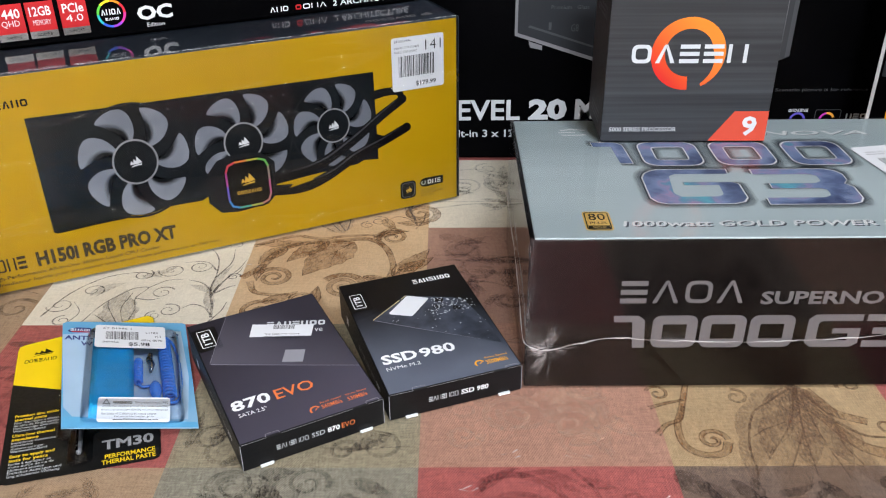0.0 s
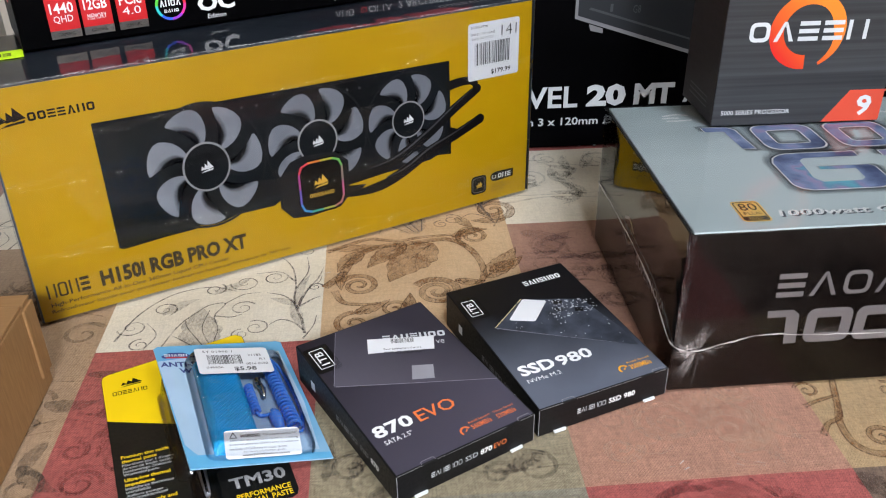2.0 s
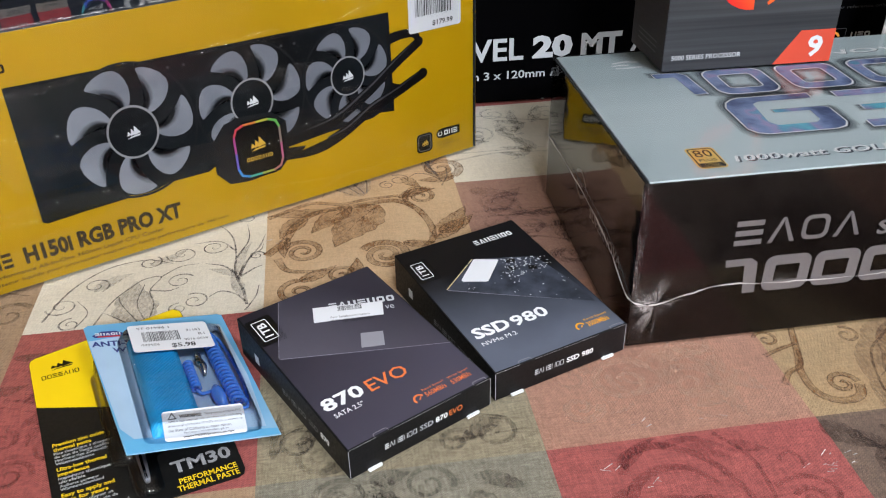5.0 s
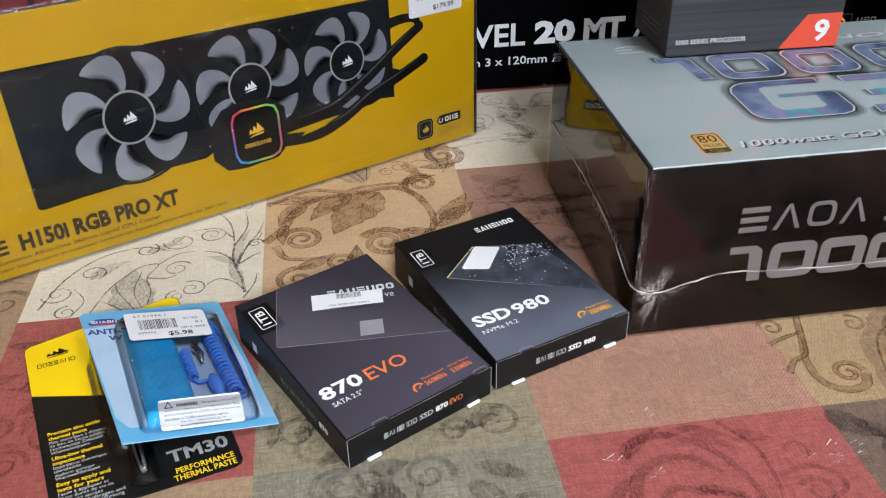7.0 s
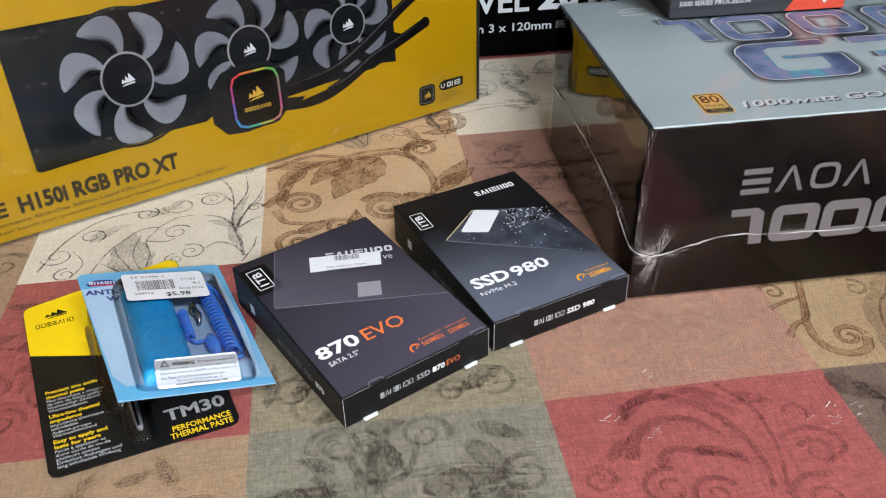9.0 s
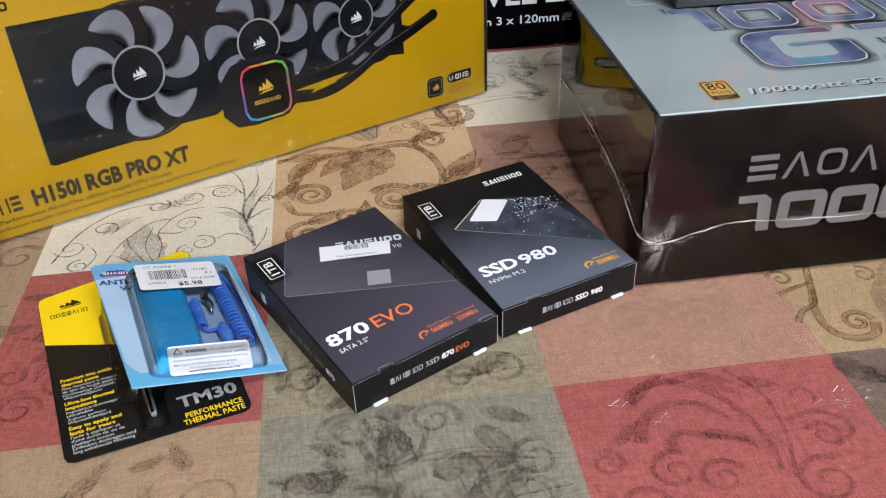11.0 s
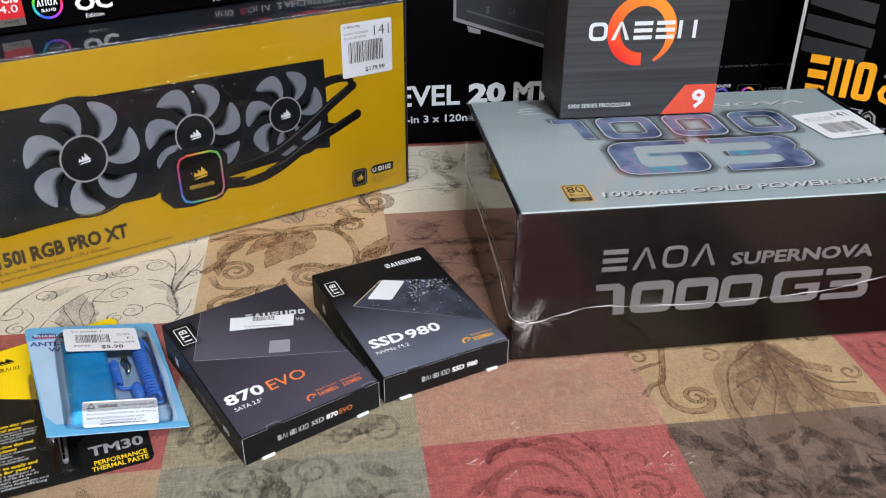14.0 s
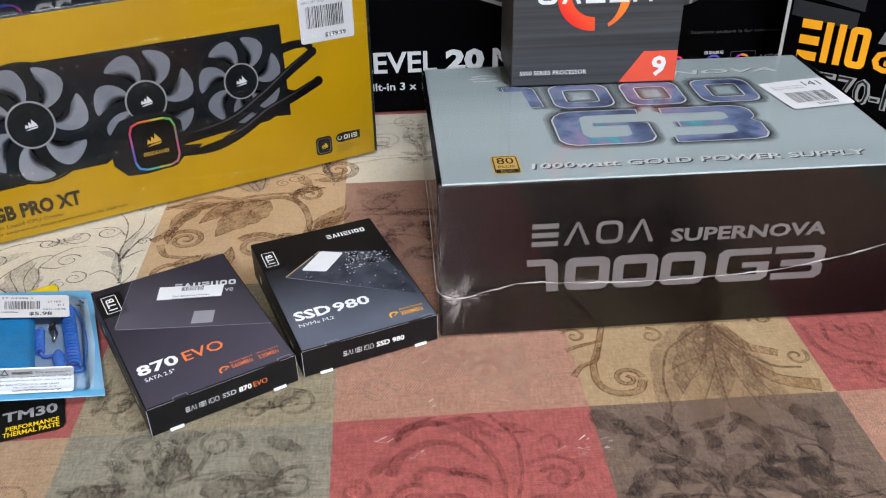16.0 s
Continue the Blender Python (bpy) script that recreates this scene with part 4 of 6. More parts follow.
s.put([(67, 152.6), (69, 152.6), (69, 49), (67, 49)])
s.rect(71, 56, 84, 148)
for x0, x1 in ((92, 190), (196, 278), (284, 362)):
    s.rect(x0, 146.6, x1, 147.4)
s.layer("radiator_screw", DIMGREY, 0.16, split=True, under="radiator_print")
for x, y in ((87, 144), (92, 143.6), (178, 142.5), (190, 142), (190, 60), (268, 140), (279, 139.6), (279, 63), (104, 54)):
    s.disc(x, y, 1.1, 1.1)
for cx, cy, rx, ry, turn in FANS:
    s.layer("fan_print", FAN_BLACK, 0.17, "printed radiator fan")
    s.disc(cx, cy, rx * 1.015, ry * 1.015)
    def at(r, a):
        return (cx + rx * r * math.cos(radians(a)), cy + ry * r * math.sin(radians(a)))
    for k in range(7):
        s.layer("fan_blade", BLADE, 0.28, "pale grey blade", under="fan_print")
        a0 = 360 / 7 * k + turn
        s.put([at(r, a0 + q) for r, q in BLADE_EDGE])
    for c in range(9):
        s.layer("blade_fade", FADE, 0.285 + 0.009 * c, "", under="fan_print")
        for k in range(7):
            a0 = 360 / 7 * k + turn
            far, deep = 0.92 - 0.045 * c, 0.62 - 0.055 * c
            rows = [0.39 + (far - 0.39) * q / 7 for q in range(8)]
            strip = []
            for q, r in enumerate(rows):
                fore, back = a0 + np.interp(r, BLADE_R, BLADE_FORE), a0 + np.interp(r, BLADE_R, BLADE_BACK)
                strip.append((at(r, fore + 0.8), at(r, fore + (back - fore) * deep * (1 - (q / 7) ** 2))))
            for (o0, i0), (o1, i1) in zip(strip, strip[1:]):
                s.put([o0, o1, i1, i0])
    s.layer("fan_hub", HUB_RIM, 0.37, under="fan_print")
    s.disc(cx, cy, rx * 0.415, ry * 0.415)
    s.layer("hub_cap", FAN_BLACK, 0.44, under="fan_print")
    s.disc(cx, cy, rx * 0.382, ry * 0.382)
    s.layer("hub_emblem", WHITE, 0.5, under="fan_print")
    s.sails(cx - 5, cy - 4.5, 10, 9.5)
s.layer("hose_print", HOSE, 0.52, split=True)
s.stroke([(246, 60), (280, 62), (306, 66), (338, 82), (368, 102), (393, 117)], lambda t: 12 - 3.6 * t)
s.stroke([(250, 50), (286, 46), (312, 52), (344, 68), (372, 78), (397, 88)], lambda t: 11 - 2 * t)
s.stroke([(362, 125), (376, 127), (388, 126), (393, 121)], lambda t: 9 - 3 * t)
s.stroke([(364, 84), (376, 80), (388, 84)], 6)
s.disc(393.5, 117.6, 4.6).disc(397, 88.2, 4.8)
s.layer("hose_shine_print", HOSE_HI, 0.6, split=True)
s.stroke([(262, 63), (306, 69), (338, 85), (368, 105), (390, 119)], lambda t: 1.6 * math.sin(math.pi * t) + 0.2)
s.stroke([(262, 50), (312, 55), (344, 71), (372, 81), (393, 90)], lambda t: 1.5 * math.sin(math.pi * t) + 0.2)
s.layer("hose_strap_print", YELLOW_BOX, 0.66)
s.put([(276, 48), (300, 52), (298, 56), (290, 55), (282, 54)])
s.layer("pump_print", FAN_FRAME, 0.62)
s.put([(200, 48), (200, 74), (212, 88), (226, 91), (252, 89), (264, 78), (264, 46), (254, 36), (226, 34), (210, 36)])
s.layer("pump_face_print", BLACK, 0.7, under="pump_print")
def octo(k):
    return [(238 + (x - 238) * k, 61 + (y - 61) * k) for x, y in ((217.5, 47), (217.5, 75), (227, 84.5), (250, 84), (258.5, 74), (258.5, 46), (249, 37), (227, 37.5))]
s.put(octo(1.08))
RGB = ((110, 186, 90), (190, 186, 70), (214, 124, 60), (208, 72, 84), (180, 74, 146), (104, 92, 186), (62, 136, 200), (74, 168, 150), (170, 176, 84), (186, 120, 120), (190, 96, 140), (150, 130, 120))


def long_sides(pts):
    """The same outline with each long side cut in four."""
    out = []
    for (ax, ay), (bx, by) in zip(pts, pts[1:] + pts[:1]):
        cuts = 4 if math.hypot(bx - ax, by - ay) > 12 else 1
        out += [(ax + (bx - ax) * i / cuts, ay + (by - ay) * i / cuts) for i in range(cuts)]
    return out


ring_out, ring_in = long_sides(rounded(217.5, 37, 258.5, 84.5, 9.5, 2)), long_sides(rounded(219.3, 38.9, 256.7, 82.6, 8.2, 2))
for k in range(len(ring_out)):
    s.layer("pump_ring_print", card_paint("ring_tone", RGB[12 * k // len(ring_out)], 0.35), 0.78, under="pump_print")
    q = (k + 1) % len(ring_out)
    s.put([ring_out[k], ring_out[q], ring_in[q], ring_in[k]])
s.layer("pump_emblem_print", GOLD, 0.8, under="pump_print")
s.sails(231, 59, 13, 12)
s.emblem(226.5, 51, 249.5, 54.4, "rrbbvpr")
s.layer("brand_mark_print", BLACK, 0.15)
s.sails(8.5, 160.5, 17.5, 14)
s.emblem(27.5, 162.6, 73.5, 168.8, "rrbbvpr")
s.layer("headline_print", BROWN_INK, 0.15)
s.emblem(8.8, 20.6, 41.5, 33, "prpb", heavy=0.22)
s.text("H150i RGB PRO XT", 48.5, 19.6, 167, 34.2, bold=0.045)
s.layer("caption_print", BROWN_INK, 0.15)
s.text("High-Performance All-In-One 360mm Liquid CPU Cooler", 9.3, 12.0, 150.5, 16.6, bold=0.012)
s.text("Refroidisseur liquide pour processeur tout-en-un haute performance de 360 mm", 8.6, 6.4, 204, 10.6, bold=0.008)
s.layer("icon_print", BLACK, 0.15, split=True)
s.pill(388.5, 11, 405.5, 30, 4)
s.put([(412, 21), (409.5, 25), (412, 29), (416, 30), (436, 29.5), (436, 21), (416, 20)])
s.layer("icon_ring_print", MIDGREY, 0.25)
s.border(390, 12.6, 404, 28.4, 3.4, 0.6)
s.layer("icon_mark_print", GOLD, 0.25)
s.sails(394, 17, 7, 7)
s.layer("icon_word_print", WHITE, 0.25)
s.emblem(418.5, 22.6, 434, 27.4, "rpb")
s.arc(414, 25, 1.6, 2.4, 120, 420)
s.layer("icon_caption_print", BROWN_INK, 0.15)
s.text("MULTI-ZONE", 411, 15.5, 428, 17.3).text("ADDRESSABLE RGB", 411, 12.6, 436, 14.4).text("PUMP HEAD", 411, 9.7, 426, 11.5)
s.layer("price_sticker", PAPER, 1.1, "white shop price sticker with a barcode")
s.put(rounded(384, 125.5, 437.5, 177, 2.5))
s.layer("sticker_print", BARCODE, 1.16, under="price_sticker")
s.barcode(391, 139, 427, 159, 3)
s.text("141", 418.5, 162.5, 434.5, 172, bold=-0.012)
s.text("$179.99", 408, 128.5, 429, 133.5, bold=0.02)
for y, x1 in ((172.2, 404), (166, 412), (162, 410)):
    s.text("0016 01 1157 1157015" if y < 170 else "ST0001996", 387, y, x1, y + 2.2)
s.done()
# top of the carton: folded film, mark and a neon tag
t = Sheet(cooler, pose(0, 0, H, 0, 0, 0))
t.layer("top_mark_print", LIGHT, 0.15)
t.sails(424, 16, 12, 12)
t.emblem(368, 17, 420, 24, "rrbbvpr")
t.done()


def film_shell(x0, y0, z0, x1, y1, z1, seed, amp, n=22):
    """A loose clear skin over front, top and sides, crumpled along its edges."""
    bm = bmesh.new()
    def skin(o, u, v, nn, mm, face=0):
        out = u.cross(v).normalized()
        rows = []
        for j in range(mm + 1):
            row = []
            for i in range(nn + 1):
                a, b = i / nn, j / mm
                p = o + u * a + v * b
                edge = min(a, 1 - a, b, 1 - b)
                q = noise.noise(p * 60 + Vector((seed, 0, 0))) * amp * (1.0 if edge < 0.06 else 0.35)
                row.append(bm.verts.new(p + out * (q if 0 < edge else 0)))
            rows.append(row)
        for a, b in zip(rows, rows[1:]):
            for i in range(nn):
                f = bm.faces.new((a[i], a[i + 1], b[i + 1], b[i]))
                f.smooth, f.material_index = True, face
    X, Y, Z = Vector((x1 - x0, 0, 0)), Vector((0, y1 - y0, 0)), Vector((0, 0, z1 - z0))
    skin(Vector((x0, y0, z0)), X, Z, n * 3, n)
    skin(Vector((x0, y0, z1)), X, Y, n * 3, n, 1)
    skin(Vector((x1, y0, z0)), Y, Z, n, n)
    skin(Vector((x0, y1, z0)), -Y, Z, n, n, 2)
    return bm


part("shrink_wrap", film_shell(-0.0008, -0.0022, 0.0004, W + 0.0008, D + 0.001, H + 0.0006, 3, 0.0005), [FILM, FILM_TOP, FILM_TOP], cooler, "clear crinkled shrink wrap")
# sparkle of the crumpled film along the front top edge, painted white
bm = bmesh.new()
rnd = random.Random(8)
for k in range(560):
    x = rnd.random() * W
    a, l = rnd.uniform(-1.2, 1.2), rnd.uniform(0.0005, 0.0022)
    p = Vector((x, -0.0016 + rnd.uniform(-0.0004, 0.0022), H + 0.0012))
    q = p + Vector((l, rnd.uniform(-0.0006, 0.0006), rnd.uniform(-0.0008, 0.0004)))
    w = Vector((0, rnd.uniform(0.0001, 0.0003), rnd.uniform(0.0001, 0.00025)))
    bm.faces.new([bm.verts.new(c) for c in (p, q, q + w, p + w)])
part("crinkle_sparkle", bm, faded_ink("crinkle_sparkle_white", (236, 236, 238), 0.8), cooler, "crumpled film edge, its sparkle painted as white slivers")

tag = thing("neon_tag", COOL @ pose(-0.014, 0.062, H + 0.0012, 0, 0, -3), "neon yellow paper tag lying on the carton", "label")
part("sheet", slab(rounded(0, 0, 53, 20, 1), 0, 0.0004), NEON, tag)
s = Sheet(tag, pose(0, 0, 0.0004))
s.layer("lettering_bars", BLACK, 0.1)
s.emblem(4, 6, 46, 13, "pbrbpb")
s.done()

# ---------------------------------------------------------------- graphics card carton, on top
gpu = thing("graphics_card_carton", COOL @ pose(0.040, 0.071, H + 0.0014, 0, 0, 0), "glossy black graphics card carton lying on the yellow carton", "box")
part("body", block(0, 0, 0, 0.405, 0.075, 0.22, 0.0012), BLACK_BOARD, gpu)
part("side_stripe", block(-0.0003, 0.03, 0.03, 0.0002, 0.06, 0.2), RED, gpu, "red side print")
s = Sheet(gpu, pose(0, 0, -0.0014, 90, 0, 0))
for k, (x0, a, b, c) in enumerate(((21.6, "1440", "QHD", "GAMING"), (45.8, "12GB", "MEMORY", "GDDR6"), (71.8, "PCIe", "4.0", "SUPPORT"))):
    s.layer("feature_icon", RED, 0.12, "red square feature icon")
    s.rect(x0, 13, x0 + 22, 37.5)
    s.layer("icon_strip", SILVER_STRIP, 0.14, under="feature_icon")
    s.rect(x0, 7, x0 + 22, 13)
    s.layer("icon_lettering", WHITE, 0.2, under="feature_icon")
    s.text(a, x0 + 2.5, 25.5, x0 + 19.5, 33.5, bold=0.02)
    s.text(b, x0 + 4, 18, x0 + 18, 22.5 if len(b) > 3 else 24)
    s.layer("icon_lettering", BLACK, 0.2, under="feature_icon")
    s.text(c, x0 + 5, 8.8, x0 + 17, 11.2)
TONES = ((220, 40, 60), (235, 140, 30), (240, 220, 40), (90, 200, 60), (40, 180, 190), (50, 90, 220), (150, 60, 200), (220, 50, 150))
for k in range(8):
    s.layer("colour_ring", card_paint("ring_tone", TONES[k], 0.35), 0.12)
    s.arc(112.9, 21, 10, 12, 45 * k, 45 * k + 45, 8)
s.layer("ring_words", WHITE, 0.12)
s.emblem(104.5, 20, 121.5, 25, "vprv").emblem(107, 15.2, 119, 17.6, "bvpr")
s.text("OC", 134, 12, 164.5, 24.8, bold=0.04)
s.text("Edition", 141, 6, 156, 9.6)
s.emblem(252.5, 5.6, 271, 10.4, "vpr", heavy=0.2).emblem(284.5, 5.6, 309, 10.4, "rpv", heavy=0.2)
s.text("2 ARCHITECTURE", 314, 5.2, 392, 10.4, bold=0.01)
s.layer("red_band_print", RED, 0.12, "red slanted band")
s.put([(223, 21), (240, 70), (392, 70), (392, 18.5)])
s.layer("red_mark", RED, 0.12)
s.emblem(277, 5.6, 284, 10.4, "r")
s.done()

# a pale carton behind
pale = thing("pale_carton", pose(-0.60, 0.93, 0.0003, 0, 0, 14), "pale grey carton standing behind the yellow carton", "box")
part("body", block(-0.16, 0, 0, 0.10, 0.12, 0.205, 0.002), PALE, pale)
part("lid_band", block(-0.161, -0.001, 0.165, 0.101, 0.121, 0.2065, 0.0015), WALL, pale)

# ---------------------------------------------------------------- power supply carton
PX, PY, PW, PD, PH = 0.065, 0.5315, 0.3305, 0.2145, 0.1238
psu = thing("power_supply_carton", pose(PX, PY, 0.0003), "shrink-wrapped power supply carton with silver top and glossy black sides", "box")
part("body", block(0, 0, 0, PW, PD, PH - 0.0012, 0.0012), PSU_BLACK, psu, "glossy maroon-black board")
part("lid_face", block(0.0030, 0.0003, PH - 0.0016, PW - 0.0036, PD - 0.0006, PH - 0.0003, 0.0004), SILVER_TOP, psu, "silver-blue printed top")
s = Sheet(psu, pose(0, 0, PH - 0.0003))
ONES = [("1", 70, 121, 90, 162)]
ZEROS = ((100, 117, 146, 163), (158, 117, 203, 163), (216.5, 117, 262, 163))
for name, mat_, z, grow in (("numeral_glow", HALO, 0.04, 7.0), ("numeral_glow", HALO, 0.055, 5.4), ("numeral_glow", HALO, 0.07, 3.8), ("numeral_edge", EMBOSS_DARK, 0.1, 2.2), ("numeral_rim", EMBOSS, 0.16, 1.1), ("numeral_fill", GALAXY, 0.22, 0.0)):
    s.layer(name, mat_, z, split=True)
    glyph(s, GLYPH_1, 66, 121, 90, 163, grow * 0.7, -3)
    for x0, y0, x1, y1 in ZEROS:
        s.border(x0 - grow, y0 - grow, x1 + grow, y1 + grow, 11, 9.5 + 2 * grow)
    glyph(s, LID_G, 90, 50, 160, 108.5, grow, 3)
    glyph(s, LID_3, 173, 48.5, 242, 108, grow, 3)
s.layer("wattage_shadow_print", EMBOSS_DARK, 0.1)
s.text("1000watt GOLD POWER SUPPLY", 65.2, 14.6, 297.4, 23, bold=0.02, slant=0.15)
s.layer("wattage_print", EMBOSS, 0.18)
s.text("1000watt GOLD POWER SUPPLY", 64, 15.8, 296.4, 24.0, bold=0.02, slant=0.15)
s.layer("range_name_shadow", EMBOSS_DARK, 0.1)
s.text("SUPERNOVA", 118.6, 176.4, 299, 186, bold=0.01, slant=0.15)
s.layer("range_name_print", EMBOSS, 0.18)
s.text("SUPERNOVA", 118, 177, 298.4, 186.6, bold=0.02, slant=0.15)
s.layer("maker_mark_print", EMBOSS, 0.14, split=True)
for y, x0, x1 in ((191.5, 41, 62), (186.5, 39, 53), (181.5, 41, 62)):
    s.stroke([(x0, y - 1.2), ((x0 + x1) / 2, y + (1.5 if y > 188 else -1.5 if y < 184 else 0)), (x1, y - 0.6)], 2.4)
BADGE_GOLD = card_paint("bright_gold_ink", (238, 200, 112), 0.35)
s.layer("rating_badge", BADGE_GOLD, 0.12, "gold efficiency badge")
s.pill(38.5, 10.5, 57.5, 38.5, 3)
s.layer("badge_panel", BLACK, 0.18, under="rating_badge")
s.border(39.6, 11.8, 56.4, 37.2, 2.4, 0.8).rect(40.6, 13, 55.4, 17.6)
s.text("80", 42.2, 25.5, 53.8, 35.2, bold=0.0).text("PLUS", 42.4, 19.8, 53.6, 23.2)
s.layer("badge_lettering", BADGE_GOLD, 0.24, under="rating_badge")
s.text("GOLD", 43.5, 13.8, 52.5, 16.8)
s.layer("price_sticker", PAPER, 0.9, "white shop price sticker with a barcode")
s.put([(269, 145), (271, 147.5), (323, 156.5), (326.5, 155), (329, 104), (327, 101.5), (280, 94.5), (277, 96)])
s.layer("sticker_print", BARCODE, 0.96, under="price_sticker")
s.barcode(285, 106, 320, 126, 9, 8)
s.text("141", 306, 140, 320, 149, turn=8)
for y in (136, 132):
    s.text("0016 01 1157 1157015", 277, y, 303, y + 2.4, turn=8)
s.text("$240.99", 300, 101.5, 318, 105.5, turn=8)
s.done()
f = Sheet(psu, pose(0, 0, -0.0003, 90, 0, 0))
f.layer("front_maker_mark", PSU_GREY, 0.12, split=True)
f.emblem(63.5, 72.5, 152, 90.5, "bvrv", heavy=0.16)
f.layer("front_range_name", PSU_GREY, 0.12)
f.text("SUPERNOVA", 160, 71, 270, 81.8, bold=0.03)
f.layer("front_numerals", PSU_GREY, 0.12, split=True)
glyph(f, GLYPH_1, 62.5, 35, 84, 62.2, 0, -2)
for x0 in (88, 122, 156):
    f.border(x0, 35, x0 + 31.5, 62.2, 6, 7.4)
glyph(f, GLYPH_G, 196.5, 35, 234, 62.4)
glyph(f, GLYPH_3, 237, 34.8, 273.5, 62.4)
f.done()
side = Sheet(psu, pose(0, PD, 0, 90, 0, -90))
side.layer("side_maker_mark", PSU_GREY, 0.12)
side.stroke([(84, 66), (96, 70), (108, 64)], 2.4).stroke([(86, 60), (100, 60)], 2.4).stroke([(84, 54), (96, 50), (108, 56)], 2.4)
side.text("SUPERNOVA", 120, 46, 190, 54, bold=0.02)
side.done()
part("shrink_wrap", film_shell(-0.0006, -0.0006, 0.0004, PW + 0.0006, PD + 0.0006, PH + 0.0003, 11, 0.0003), [FILM_PSU, FILM_LID, FILM_END], psu, "tight clear shrink wrap")
seam = curve_through([(-0.0012, 0.213, 0.0575), (-0.0022, 0.147, 0.0602), (-0.0022, 0.09, 0.0588), (-0.0022, 0.044, 0.0530), (-0.002, 0.011, 0.0415), (-0.0004, 0.0004, 0.0385), (0.006, -0.0018, 0.0355), (0.0165, -0.0022, 0.0345),
                      (0.04, -0.0016, 0.0400), (0.062, -0.0014, 0.0441), (0.10, -0.0014, 0.0415), (0.159, -0.0014, 0.0402), (0.2, -0.0014, 0.0415), (0.241, -0.0014, 0.0444), (0.28, -0.0014, 0.0515), (0.301, -0.0014, 0.0566), (0.3328, -0.0012, 0.0662)], 10)
rnd = random.Random(4)
part("film_seam", tube([Vector(p) + Vector((0, 0, rnd.uniform(-0.0004, 0.0004))) for p in seam], lambda q: 0.00032 + 0.00018 * math.sin(q * 90), 6), SEAM, psu, "milky welded film seam")
bm = bmesh.new()
for mean, spread, count, reach in ((165, 24, 44, 0.021), (-115, 18, 36, 0.031), (75, 16, 18, 0.026), (5, 14, 16, 0.022), (205, 25, 22, 0.018), (-60, 30, 10, 0.012), (120, 26, 26, 0.024)):
    for k in range(count):
        a, l = radians(rnd.gauss(mean, spread * 0.6)), reach * rnd.uniform(0.35, 1.0)
        c = Vector((0.0165 + rnd.uniform(-0.002, 0.002), -0.0016 - rnd.random() * 0.0008, 0.0335 + rnd.uniform(-0.002, 0.002)))
        d = Vector((math.cos(a), 0, math.sin(a)))
        n2 = Vector((-d.z, 0, d.x)) * rnd.uniform(0.00015, 0.0006)
        q0, q1 = c + d * rnd.uniform(0.0, 0.005), c + d * l
        mid = (q0 + q1) / 2 + n2 * rnd.uniform(-2, 2)
        q1.x, q1.z = max(q1.x, -0.0008), max(q1.z, 0.0006)
        vs = [bm.verts.new(v) for v in (q0, mid, q1, mid + n2)]
        bm.faces.new(vs)
for k in range(40):
    y, z = rnd.uniform(0.0, 0.02), 0.036 + rnd.uniform(-0.012, 0.03)
    d = Vector((0, rnd.uniform(-0.004, 0.006), rnd.uniform(-0.006, 0.008)))
    p = Vector((-0.0016, y, z))
    bm.faces.new([bm.verts.new(v) for v in (p, p + d, p + d + Vector((0, 0.0003, 0.0001)), p + Vector((0, 0.0004, 0)))])
# creases that climb the upright corner, and a crumpled spot on the seam
for k in range(46):
    z = 0.04 + 0.08 * rnd.random() ** 1.3
    p = Vector((rnd.uniform(-0.0008, 0.004), -0.0013 - rnd.random() * 0.0006, z))
    d = Vector((rnd.uniform(-0.0015, 0.0015), 0, rnd.uniform(0.004, 0.014)))
    d.z = min(d.z, 0.1225 - z)
    w = Vector((rnd.uniform(0.0001, 0.0003), 0, 0))
    bm.faces.new([bm.verts.new(v) for v in (p, p + d, p + d + w, p + w)])
for k in range(34):
    p = Vector((rnd.gauss(0.098, 0.007), -0.0015 - rnd.random() * 0.0004, rnd.gauss(0.0445, 0.0022)))
    a = rnd.uniform(-0.7, 0.9)
    d = Vector((math.cos(a), 0, math.sin(a) * 0.6)) * rnd.uniform(0.002, 0.006)
    w = Vector((0, 0, rnd.uniform(0.0001, 0.0003)))
    bm.faces.new([bm.verts.new(v) for v in (p, p + d, p + d + w, p + w)])
GATHER = part("film_gather", bm, faded_ink("milky_gather", (196, 188, 186), 0.36), psu, "gathered white film wrinkles at the corner")
tagged(GATHER, kind="stuff")
# glints on the film's top edges, put in as white slivers
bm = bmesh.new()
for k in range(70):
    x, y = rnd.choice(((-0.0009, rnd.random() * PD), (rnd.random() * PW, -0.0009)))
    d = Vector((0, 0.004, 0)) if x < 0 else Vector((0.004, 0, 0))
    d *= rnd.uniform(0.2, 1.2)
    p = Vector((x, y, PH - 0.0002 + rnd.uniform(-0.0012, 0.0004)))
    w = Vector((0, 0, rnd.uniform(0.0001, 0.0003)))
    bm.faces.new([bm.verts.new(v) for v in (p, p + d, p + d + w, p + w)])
GLINT = part("film_glint", bm, faded_ink("film_glint_white", (235, 235, 235), 0.5), psu, "glints along the film edge, painted as white slivers")
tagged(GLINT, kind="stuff")

